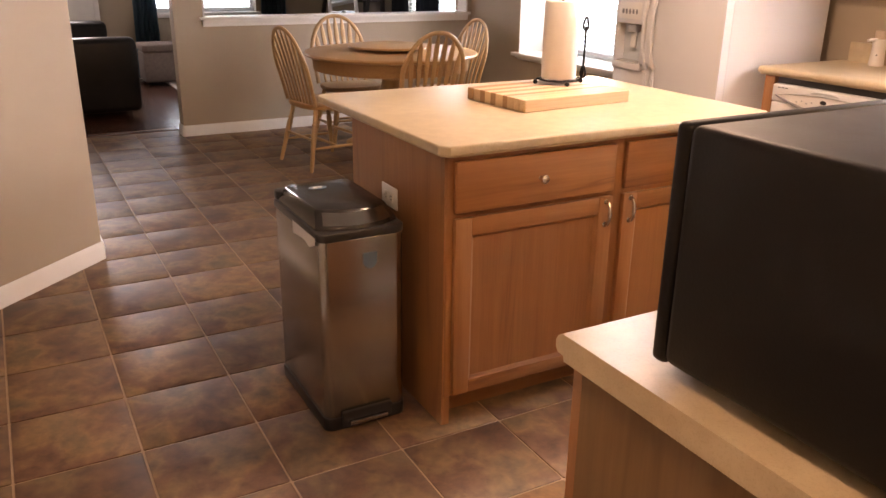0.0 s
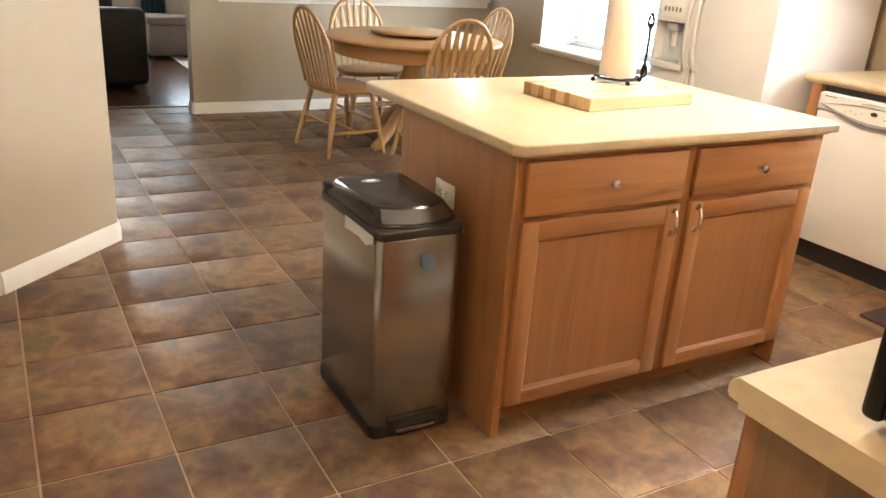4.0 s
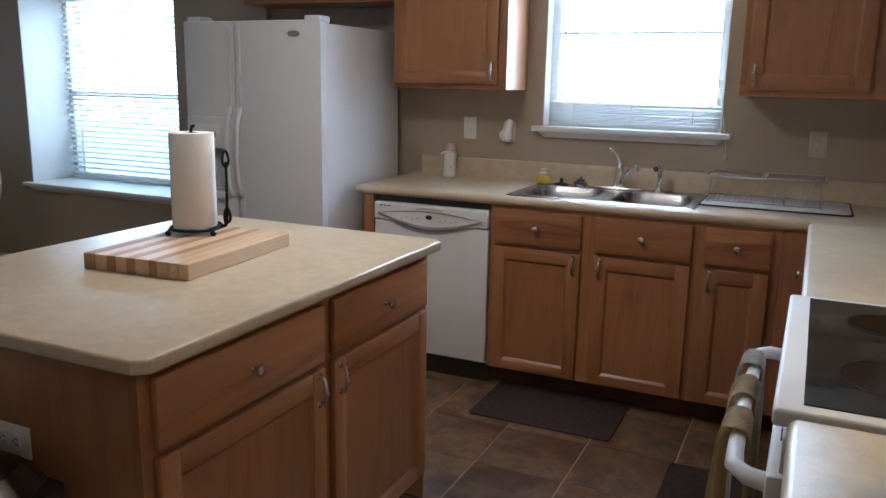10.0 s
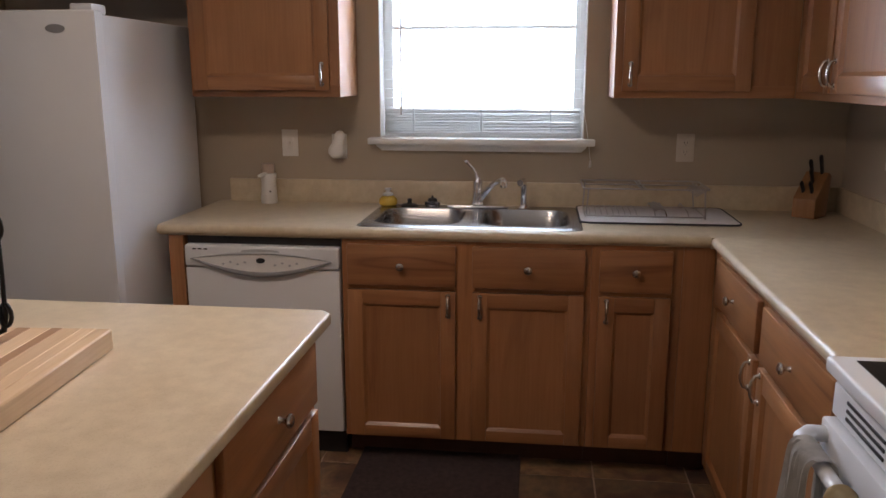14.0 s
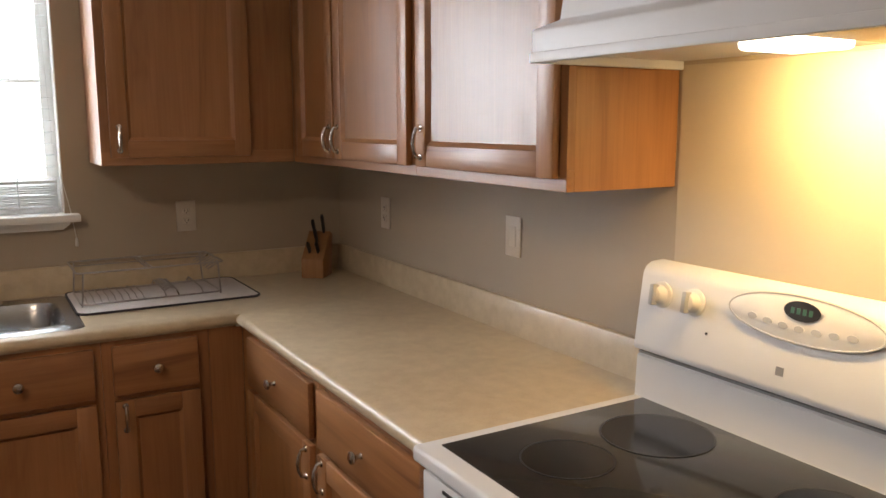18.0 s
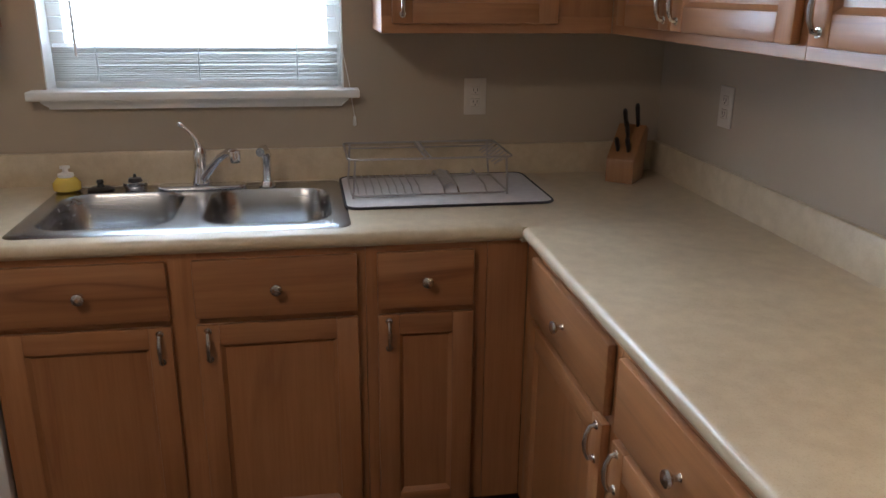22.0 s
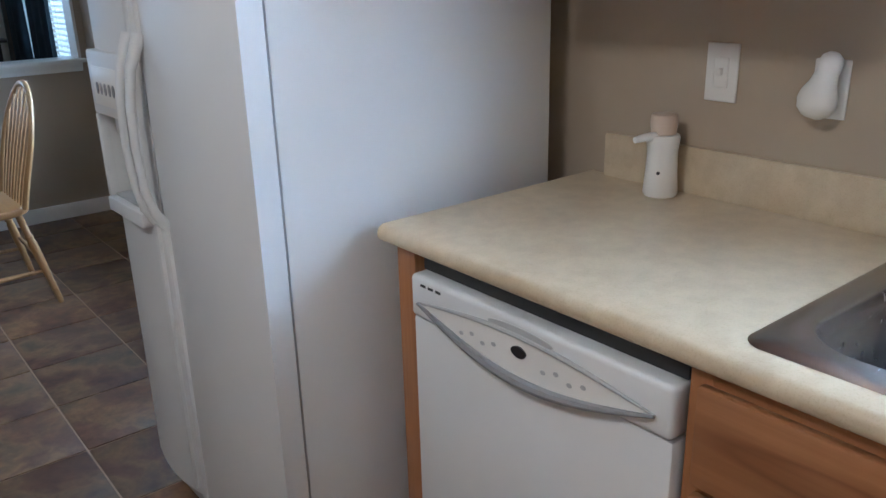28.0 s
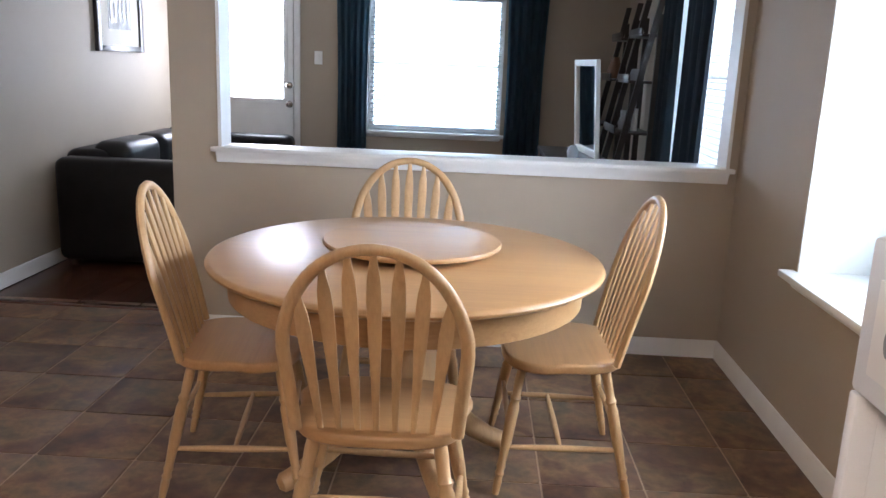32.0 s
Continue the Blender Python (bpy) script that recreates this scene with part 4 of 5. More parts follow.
part("nozzle", tube([(-0.02, 0.005, 0.140), (-0.05, 0.02, 0.140), (-0.075, 0.03, 0.137)], [0.011, 0.009, 0.007], 10), plastic_white, ds)
part("sensor", lathe([(0, 0.0), (0.004, 0.0), (0.004, 0.003), (0, 0.003)], 12, pose(-0.0365, -0.012, 0.06, 0, -90, 18)), dark_mark, ds)


def plate(name, m, w, h, label, category, slots, look_of=None):
    mat = look_of or plastic_white
    p = thing(name, m, label, category, "wall plates")
    part("cover", box(-w / 2, w / 2, -0.006, 0, -h / 2, h / 2, 0.003), mat, p)
    for dz in (-0.019, 0.019) if slots == 2 else (0.0,):
        q = part("socket" if slots == 2 else "rocker", box(-0.016, 0.016, -0.0085, -0.005, dz - (0.013 if slots == 2 else 0.030), dz + (0.013 if slots == 2 else 0.030), 0.003), mat, p)
        if slots == 2:
            for dx in (-0.006, 0.006):
                part("slot", box(dx - 0.001, dx + 0.001, -0.0092, -0.008, dz - 0.002, dz + 0.007), dark_mark, q)
            part("ground_hole", lathe([(0, 0.001), (0.0022, 0.001), (0.0022, 0)], 8, pose(0, -0.0082, dz - 0.007, 90, 0, 0)), dark_mark, q)
    return p


pl = plate("wall_switch", pose(0, 2.322, 1.172, 0, 0, -90), 0.072, 0.116, "white toggle switch plate on the taupe wall", "switch", 0)
part("toggle", box(-0.005, 0.005, -0.018, -0.006, -0.004, 0.010, 0.002), plastic_white, pl)
plate("wall_outlet", pose(0, 0.633, 1.168, 0, 0, -90), 0.072, 0.116, "beige double outlet plate beside the dish rack", "outlet", 2, plate_beige)
plate("wall_outlet", pose(-0.44, 0, 1.185, 0, 0, 180), 0.072, 0.116, "beige double outlet plate in the counter corner", "outlet", 2, plate_beige)
plate("wall_switch", pose(-1.256, 0, 1.195, 0, 0, 180), 0.072, 0.116, "ivory rocker switch plate near the range", "switch", 1, plate_ivory)
plate("island_outlet", pose(-2.917, 2.12, 0.665, 0, 90, -90), 0.072, 0.116, "white outlet plate on the side of the island", "outlet", 2)
plate("wall_switch", pose(-2.72, 10.0, 1.37), 0.072, 0.116, "white switch plate beside the glazed living-room door", "switch", 1)
af = thing("plug_in_freshener", pose(0, 2.100, 1.160, 0, 0, -90) @ Matrix.Scale(0.92, 4), "white plug-in air freshener on an outlet plate", "air freshener", "wall plates")
part("cover", box(-0.036, 0.036, -0.006, 0, -0.058, 0.058, 0.003), plastic_white, af)
bm = lathe([(0, -0.056), (0.020, -0.052), (0.034, -0.040), (0.039, -0.022), (0.036, -0.004), (0.027, 0.014), (0.022, 0.036), (0.024, 0.054), (0.020, 0.068), (0.010, 0.076), (0, 0.078)], 24)
for v in bm.verts:
    v.co.y *= 0.8
part("shell", moved(bm, pose(-0.002, -0.038, 0.0, 0, 14, 0)), plastic_white, af)

# ---- dishwasher ----
dw = thing("dishwasher", pose(0, 2.551, 0, 0, 0, -90), "white built-in dishwasher with a curved control panel", "dishwasher")
W = 0.598
part("tub", box(0.004, W - 0.004, -0.585, -0.02, 0.10, 0.842), appliance_grey, dw)
part("toe_panel", box(0.004, W - 0.004, -0.565, -0.555, 0.0, 0.0995), dark_mark, dw)
part("door", box(0.002, W - 0.002, -0.628, -0.586, 0.115, 0.754, 0.006, 2), appliance, dw)
# black strip stands in for the shade in the gap under the counter
part("gap_seal", box(0.004, W - 0.004, -0.600, -0.587, 0.8425, 0.8735), dark_mark, dw)
cp = part("control_panel", box(0.002, W - 0.002, -0.634, -0.586, 0.756, 0.842, 0.010, 3), appliance, dw)
arc = [(0.03 + 0.54 * k / 20, 0.790 - 0.056 * math.sin(math.pi * k / 20)) for k in range(21)]
arc2 = [(x, 0.790 + 0.026 * math.sin(math.pi * k / 20)) for k, (x, _) in enumerate(arc)]
t = bmesh.new()
lo = [t.verts.new((x, -0.6365, z)) for x, z in arc]
up = [t.verts.new((x, -0.6365, z2)) for (x, _), (_, z2) in zip(arc, arc2)]
for k in range(20):
    t.faces.new((lo[k], lo[k + 1], up[k + 1], up[k]))
part("key_field", t, plastic_white, cp, "pale lens-shaped key field")
# lip in darker grey: the shading along its curve is in the colour
part("handle_lip", tube([(x, -0.640, z) for x, z in arc], [0.003 + 0.007 * math.sin(math.pi * k / 20) for k in range(21)], 8), grey_mark, cp)
part("upper_lip", tube([(x, -0.637, z) for x, z in arc2], [0.002 + 0.003 * math.sin(math.pi * k / 20) for k in range(21)], 8), appliance_grey, cp)
part("handle_pocket", moved(slab(ellipse(0.0, 0.0, 0.075, 0.009), 0, 0.002), pose(0.30, -0.636, 0.822, 90, 0, 0)), appliance_grey, cp)
part("badge", moved(slab(ellipse(0.0, 0.0, 0.017, 0.010, 18), 0, 0.003), pose(0.30, -0.6365, 0.788, 90, 0, 0)), dark_mark, cp, "dark oval badge")
for k in range(8):
    x = 0.155 + 0.028 * (k % 4) + (0.20 if k > 3 else 0)
    part("button", moved(slab(ellipse(0, 0, 0.0055, 0.004, 10), 0, 0.001), pose(x, -0.637, 0.772 + (0.008 if k % 2 else 0), 90, 0, 0)), appliance_grey, cp)
for k in range(3):
    part("printed_mark", box(0.035 + 0.022 * k, 0.050 + 0.022 * k, -0.6348, -0.6338, 0.824, 0.829), dark_mark, cp)

# ---- refrigerator ----
FY0, FY1, FXF, FH = 2.690, 3.470, -0.808, 1.672
fr = thing("refrigerator", pose(-0.863, FY0, 0, 0, 0, 0.7) @ pose(0.863, FY1 - FY0, 0, 0, 0, -90), "white side-by-side refrigerator with a water dispenser", "refrigerator")
FW = FY1 - FY0
part("cabinet", box(0.006, FW - 0.006, FXF + 0.0, -0.095, 0.03, FH - 0.012, 0.006, 2), appliance, fr)
part("base_grille", box(0.01, FW - 0.01, FXF - 0.03, FXF - 0.001, 0.02, 0.095, 0.004), appliance_grey, fr)
for x in (0.06, FW - 0.06):
    for y in (FXF + 0.08, -0.12):
        part("foot", lathe([(0.02, 0.0), (0.02, 0.03), (0, 0.03)], 12, pose(x, y, 0)), plastic_black, fr)
SPL = FW * 0.385


def fridge_door(name, x0, x1):
    t = bmesh.new()
    n = 10
    prof = [(x0 + (x1 - x0) * k / n, FXF - 0.055 - 0.018 * math.sin(math.pi * k / n)) for k in range(n + 1)]
    pts = [(x0, FXF - 0.006)] + prof + [(x1, FXF - 0.006)]
    bmd = slab(pts, 0.10, FH, 0.008, 3)
    t.free()
    return part(name, bmd, appliance, fr)


fz = fridge_door("freezer_door", 0.002, SPL - 0.004)
fd = fridge_door("fridge_door", SPL + 0.004, FW - 0.002)
for dr, x in ((fz, SPL - 0.030), (fd, SPL + 0.030)):
    y = FXF - 0.062
    pts = [(x, y, 0.85), (x, y - 0.022, 0.885), (x, y - 0.036, 0.94), (x, y - 0.042, 1.03), (x, y - 0.040, 1.12), (x, y - 0.028, 1.20), (x, y, 1.27)]
    part("handle", tube(pts, [0.017, 0.014, 0.012, 0.011, 0.012, 0.014, 0.018], 12, flat=0.8), appliance, dr)
    part("handle_strip", box(x - 0.008, x + 0.008, y - 0.006, y + 0.012, 0.12, 0.87, 0.004), appliance, dr)
    part("handle_strip", box(x - 0.008, x + 0.008, y - 0.006, y + 0.012, 1.25, FH - 0.02, 0.004), appliance, dr)
fz_cut = mesh_of("cut", box(0.040, 0.236, FXF - 0.2, FXF - 0.018, 0.868, 1.075, 0.006), appliance)
cutter = bpy.data.objects.new("cut", fz_cut)
scene.collection.objects.link(cutter)
cutter.matrix_world = fz.matrix_world
carve = fz.modifiers.new("carve", "BOOLEAN")
carve.operation, carve.object, carve.solver = "DIFFERENCE", cutter, "EXACT"
bpy.context.view_layer.update()
cutter.matrix_world = fz.matrix_world
bpy.context.view_layer.update()
carved = bpy.data.meshes.new_from_object(fz.evaluated_get(bpy.context.evaluated_depsgraph_get()))
fz.modifiers.clear()
for face in carved.polygons:
    face.use_smooth = False
fz.data = carved
bpy.data.objects.remove(cutter)
dp = part("dispenser_frame", box(0.024, 0.252, FXF - 0.086, FXF - 0.05, 1.075, 1.225, 0.006), appliance, fz)
for x0, x1 in ((0.024, 0.0395), (0.2365, 0.252)):
    part("dispenser_stile", box(x0, x1, FXF - 0.086, FXF - 0.05, 0.868, 1.0745, 0.004), appliance, fz)
part("dispenser_lip", box(0.024, 0.252, FXF - 0.090, FXF - 0.05, 0.830, 0.8675, 0.006), appliance, fz)
part("recess_liner", box(0.042, 0.234, FXF - 0.024, FXF - 0.019, 0.870, 1.072), recess_blue, fz, "pale blue-grey dispenser recess")
part("key_strip", box(0.052, 0.226, FXF - 0.0875, FXF - 0.085, 1.100, 1.190, 0.001), plastic_white, dp)
for k in range(5):
    part("key", moved(slab(ellipse(0, 0, 0.008, 0.014, 14), 0, 0.002), pose(0.084 + 0.027 * k, FXF - 0.0872, 1.140, 90, 0, 0)), grey_mark, dp)
part("spout", box(0.105, 0.175, FXF - 0.070, FXF - 0.026, 1.030, 1.074, 0.008), appliance_grey, fz)
part("paddle", box(0.118, 0.162, FXF - 0.050, FXF - 0.040, 0.945, 1.035, 0.004), plastic_white, fz)
part("drip_tray", box(0.046, 0.230, FXF - 0.075, FXF - 0.026, 0.8695, 0.876, 0.002), appliance_grey, fz)
part("badge", moved(slab(ellipse(0, 0, 0.034, 0.014, 18), 0, 0.003), pose(FW - 0.135, FXF - 0.0690, FH - 0.060, 90, 0, 0)), grey_mark, fd, "small grey oval badge")
for x in (0.05, FW - 0.06):
    part("hinge_cover", box(x - 0.035, x + 0.045, FXF - 0.045, FXF + 0.05, FH - 0.012, FH + 0.022, 0.008), appliance, fr)

# ---- range ----
RW = 0.785
rg = thing("range", pose(-1.858, 0, 0, 0, 0, 180), "white electric range with a black glass cooktop", "range")
part("body", box(0.0, RW, -0.625, -0.03, 0.02, 0.895, 0.004), appliance, rg)
for x in (0.05, RW - 0.05):
    for y in (-0.57, -0.09):
        part("foot", lathe([(0.018, 0.0), (0.018, 0.02), (0, 0.02)], 10, pose(x, y, 0)), plastic_black, rg)
part("storage_drawer", box(0.004, RW - 0.004, -0.645, -0.626, 0.045, 0.235, 0.006), appliance, rg)
ov = part("oven_door", box(0.004, RW - 0.004, -0.660, -0.626, 0.245, 0.800, 0.008), appliance, rg)
part("oven_window", box(0.13, RW - 0.13, -0.6625, -0.6585, 0.36, 0.62, 0.001), cook_glass, ov)
for g in range(3):
    for k in range(3):
        part("vent_slot", box(0.08 + 0.215 * g, 0.25 + 0.215 * g, -0.6435, -0.640, 0.822 + 0.016 * k, 0.828 + 0.016 * k), dark_mark, rg)
part("vent_panel", box(0.004, RW - 0.004, -0.641, -0.626, 0.806, 0.872, 0.004), appliance, rg)
hy = -0.712
bm = tube([(0.035, -0.655, 0.772), (0.04, -0.690, 0.776), (0.065, hy, 0.778), (0.13, hy - 0.004, 0.778), (RW / 2, hy - 0.008, 0.778), (RW - 0.13, hy - 0.004, 0.778), (RW - 0.065, hy, 0.778), (RW - 0.04, -0.690, 0.776), (RW - 0.035, -0.655, 0.772)], [0.020, 0.019, 0.017, 0.015, 0.015, 0.015, 0.017, 0.019, 0.020], 12, flat=0.8)
part("oven_handle", bm, appliance, ov)
ck = part("cooktop_frame", box(-0.004, RW + 0.004, -0.660, -0.085, 0.890, 0.922, 0.008, 3), appliance, rg)
part("cooktop_glass", box(0.030, RW - 0.030, -0.615, -0.105, 0.9215, 0.9245, 0.001), cook_glass, ck)
for x, y, r in ((0.20, -0.455, 0.085), (0.56, -0.455, 0.108), (0.20, -0.235, 0.108), (0.56, -0.235, 0.080)):
    part("burner", lathe([(0, 0.0006), (r, 0.0006), (r, 0.0)], 36, pose(x, y, 0.9246)), burner_grey, ck)
    part("burner_ring", lathe([(r - 0.003, 0.0008), (r + 0.001, 0.0008)], 36, pose(x, y, 0.9246)), ring_grey, ck)
bg = part("backguard", prism([(-0.02, 0.90), (-0.100, 0.92), (-0.096, 1.012), (-0.086, 1.018), (-0.086, 1.024), (-0.104, 1.030), (-0.107, 1.036), (-0.106, 1.045), (-0.087, 1.195), (-0.080, 1.209), (-0.064, 1.218), (-0.030, 1.220), (-0.02, 1.21)], "x", 0.0, RW), appliance, rg)
part("seam", box(0.002, RW - 0.002, -0.094, -0.085, 1.0185, 1.0235), grey_mark, bg)


def on_guard(bmx, x, dz=0.0, out=0.0):
    return moved(bmx, pose(x, -0.0925 - out + 0.1267 * dz, 1.158 + dz, 82.8, 0, 0))


for x in (0.062, 0.150, RW - 0.150, RW - 0.062):
    k_ob = part("control_knob", on_guard(lathe([(0.028, -0.004), (0.028, 0.003), (0.021, 0.006), (0.019, 0.020), (0.016, 0.024), (0, 0.025)], 24), x), plastic_white, bg)
    part("knob_grip", on_guard(box(-0.006, 0.006, -0.022, 0.022, 0.016, 0.034, 0.003), x), appliance_grey, k_ob)
ovp = part("control_oval", on_guard(slab(ellipse(0, 0, 0.155, 0.041, 40), 0, 0.004, 0.001), RW / 2, 0.014), plastic_white, bg, "pale oval control panel")
part("oval_ring", on_guard(tube([(x, y, 0.003) for x, y in ellipse(0, 0, 0.155, 0.042, 40)], 0.0022, 6, closed=True), RW / 2, 0.014), appliance_grey, ovp)
part("clock_display", on_guard(slab(ellipse(0, 0.016, 0.036, 0.018, 24), 0.004, 0.006), RW / 2, 0.014), dark_mark, ovp, "black oval clock display")
for k, x in enumerate((-0.018, -0.006, 0.006, 0.018)):
    part("digit", on_guard(box(x - 0.0035, x + 0.0035, 0.010, 0.021, 0.0062, 0.0068), RW / 2, 0.014), display_green, ovp)
for k in range(7):
    part("button", on_guard(slab(ellipse(-0.10 + k * 0.033, -0.016 + 0.0006 * (k - 3) ** 2, 0.010, 0.006, 12), 0.004, 0.0055), RW / 2, 0.014), appliance_grey, ovp)
part("indicator_dot", on_guard(lathe([(0, 0.0015), (0.003, 0.001), (0.003, 0)], 10), 0.190, -0.055), dark_mark, bg)
part("printed_mark", on_guard(box(-0.008, 0.008, -0.008, 0.008, 0, 0.0008), RW / 2 - 0.03, -0.085), grey_mark, bg)


# towels over the oven handle
def towel(x0, w, drop, material, label, seed):
    rnd = random.Random(seed)
    cols, rows = 22, 60
    yh, zh, r = -0.722, 0.778, 0.020
    t = bmesh.new()
    grid = []
    ph = rnd.uniform(0, 6)
    for j in range(rows + 1):
        s = j / rows
        row = []
        for i in range(cols + 1):
            u = i / cols
            if s < 0.45:
                y, z = yh - r - 0.004, zh - drop * (0.45 - s) / 0.45
            elif s > 0.55:
                y, z = yh + r + 0.002, zh - 0.8 * drop * (s - 0.55) / 0.45
            else:
                a = math.pi * (s - 0.45) / 0.10
                y, z = yh - (r + 0.003) * math.cos(a), zh + (r + 0.003) * math.sin(a)
            fold = (0.012 * math.sin(u * 11 + ph) + 0.005 * math.sin(u * 23 + ph + 5 * s)) * min(1, 0.25 + abs(s - 0.5) * 4) + 0.003 * math.sin(u * 37 + ph * 2)
            side = -1 if s < 0.5 else 0.6
            pinch = 1 - 0.28 * (1 - min(1, abs(s - 0.5) * 3))
            row.append(t.verts.new((x0 + w * (0.5 + (u - 0.5) * pinch), y + side * abs(fold) * (1 if s < 0.5 else 1), z)))
        grid.append(row)
    for a, c in zip(grid, grid[1:]):
        for i in range(cols):
            t.faces.new((a[i], a[i + 1], c[i + 1], c[i]))
    bmesh.ops.solidify(t, geom=t.faces[:], thickness=0.005)
    bmesh.ops.recalc_face_normals(t, faces=t.faces[:])
    tw = thing("dish_towel", pose(-1.858, 0, 0, 0, 0, 180), label, "towel", "towels on the oven handle")
    part("cloth", t, material, tw)


towel(0.085, 0.15, 0.40, towel_grey, "grey-white dish towel draped over the oven handle", 3)
towel(0.27, 0.17, 0.43, towel_tan, "tan dish towel hanging over the oven handle", 5)
towel(0.47, 0.16, 0.40, towel_tan, "tan dish towel folded over the oven handle", 8)

bm = box(-2.640, -1.866, 0.0005, 0.004, 0.60, 1.638, 0.001, 1)
solid("splash_panel", bm, splash_cream, "cream painted splash panel on the wall behind the range", "splash panel")

# ---- range hood ----
hd = thing("range_hood", pose(-1.858, 0, 0, 0, 0, 180), "white under-cabinet range hood with its lamp lit", "range hood")
HW, HB, HT = 0.758, 1.640, 1.800
bm = prism([(-0.004, HB + 0.006), (-0.40, HB + 0.006), (-0.40, HB + 0.048), (-0.335, HB + 0.072), (-0.320, HT - 0.002), (-0.004, HT - 0.002)], "x", 0.0, HW, b=0.004)
part("canopy", bm, appliance, hd)
for b0 in ((0.0, HW, -0.405, -0.39), (0.0, 0.012, -0.389, -0.004), (HW - 0.012, HW, -0.389, -0.004)):
    part("bottom_rim", box(*b0, HB - 0.012, HB + 0.007, 0.002), appliance, hd)
part("lamp_lens", box(0.39, 0.505, -0.30, -0.17, HB - 0.014, HB + 0.006, 0.008), hood_glow, hd, "glowing lamp lens")
part("filter", box(0.515, 0.735, -0.33, -0.08, HB - 0.004, HB + 0.005, 0.002), plain("greasy_filter_mesh", (0.32, 0.26, 0.16), 0.5, 0.7, var=0.2, bump=1.0, bscale=300.0), hd)
for k in range(4):
    part("vent_slot", box(0.22, 0.34, -0.3345, -0.324, HB + 0.104 + 0.012 * k, HB + 0.109 + 0.012 * k), dark_mark, hd)

# ---- microwave ----
mw = thing("microwave_oven", pose(-2.795, 0.056, 0.914, 0, 0, 180), "black countertop microwave oven on the end counter", "microwave")
part("casing", box(0.0, 0.52, -0.415, -0.0, 0.018, 0.316, 0.012, 3), black_enamel, mw)
part("door", box(0.004, 0.52 - 0.004, -0.440, -0.414, 0.012, 0.316, 0.009, 3), black_enamel, mw)
part("door_window", box(0.16, 0.48, -0.443, -0.439, 0.05, 0.26, 0.001), cook_glass, mw)
part("key_pad", box(0.025, 0.125, -0.443, -0.439, 0.04, 0.27, 0.001), plastic_black, mw)
for x in (0.05, 0.47):
    for y in (-0.39, -0.05):
        part("foot", lathe([(0.014, 0), (0.016, 0.018), (0, 0.018)], 12, pose(x, y, 0)), plastic_black, mw)

# ---- things on and by the island ----
cb = thing("cutting_board", pose(-2.225, 2.232, 0.914, 0, 0, 4.5), "thick striped butcher-block cutting board on the island", "cutting board")
widths = [0.033, 0.029, 0.039, 0.025, 0.042, 0.029, 0.035, 0.029, 0.039, 0.040]
y = -sum(widths) / 2
for k, wd in enumerate(widths):
    part("strip", box(-0.243, 0.243, y, y + wd - 0.0004, 0.0, 0.043, 0.003 if k in (0, 9) else 0.0012, 1), board_dark if k % 2 and k not in (1,) else board_light, cb)
    y += wd
ph = thing("paper_towel_holder", pose(-2.116, 2.322, 0.957, 0, 0, -60), "black wrought-iron paper towel holder on the cutting board", "towel holder")
bm = tube([(x, y, 0.016) for x, y in ellipse(0, 0, 0.073, 0.073, 24)], 0.0042, 6, closed=True)
tube([(-0.073, 0, 0.016), (0.073, 0, 0.016)], 0.004, 6, into=bm)
tube([(0, -0.073, 0.016), (0, 0.073, 0.016)], 0.004, 6, into=bm)
part("base_ring", bm, black_iron, ph)
for a in (45, 135, 225, 315):
    x, y = 0.073 * math.cos(radians(a)), 0.073 * math.sin(radians(a))
    bm = tube([(x, y, 0.016), (x * 1.14, y * 1.14, 0.021), (x * 1.24, y * 1.24, 0.016)], 0.0042, 6)
    lathe([(0, 0), (0.005, 0.001), (0.009, 0.006), (0.009, 0.011), (0.005, 0.016), (0, 0.017)], 12, pose(x * 1.26, y * 1.26, 0.0), bm)
    part("ball_foot", bm, black_iron, ph)
part("post", tube([(0, 0, 0.016), (0, 0, 0.305), (0.003, 0, 0.318), (0.012, 0, 0.322)], [0.0045, 0.0045, 0.006, 0.004], 8), black_iron, ph)
part("side_arm", tube([(0.073, 0, 0.016), (0.090, 0, 0.022), (0.096, 0, 0.05), (0.098, 0, 0.14), (0.098, 0, 0.215)], [0.005, 0.006, 0.005, 0.0045, 0.0045], 8), black_iron, ph)
for z0, zh in ((0.030, 0.045), (0.200, 0.048)):
    pts = [(0.097 + 0.009 * math.sin(a), 0.006 * math.sin(2 * a), z0 + zh / 2 - zh / 2 * math.cos(a)) for a in (2 * math.pi * k / 16 for k in range(16))]
    part("scroll", tube(pts, 0.0042, 6, closed=True), black_iron, ph)
rl = thing("paper_towel_roll", pose(-2.116, 2.322, 0.978), "full roll of white paper towels on the holder", "paper towels")
part("roll", lathe([(0.020, 0.0), (0.064, 0.0), (0.0655, 0.004), (0.0655, 0.276), (0.064, 0.280), (0.020, 0.280)], 36), paper, rl)
part("core", lathe([(0.020, 0.0), (0.020, 0.280), (0.0185, 0.280), (0.0185, 0.0), (0.020, 0.0)], 24), plain("brown_cardboard", (0.33, 0.22, 0.13), 0.9), rl)

tc = thing("trash_can", pose(-3.118, 2.098, 0, 0, 0, 0), "rectangular steel step trash can beside the island", "trash can")
part("base", slab(rounded(-0.138, 0.138, -0.222, 0.222, 0.03), 0.0, 0.045, 0.006), plastic_black, tc)
part("shell", slab(rounded(-0.134, 0.134, -0.218, 0.218, 0.028), 0.045, 0.625, 0.002), can_steel, tc)
part("rim", slab(rounded(-0.139, 0.139, -0.223, 0.223, 0.03), 0.625, 0.652, 0.006), plastic_black, tc)


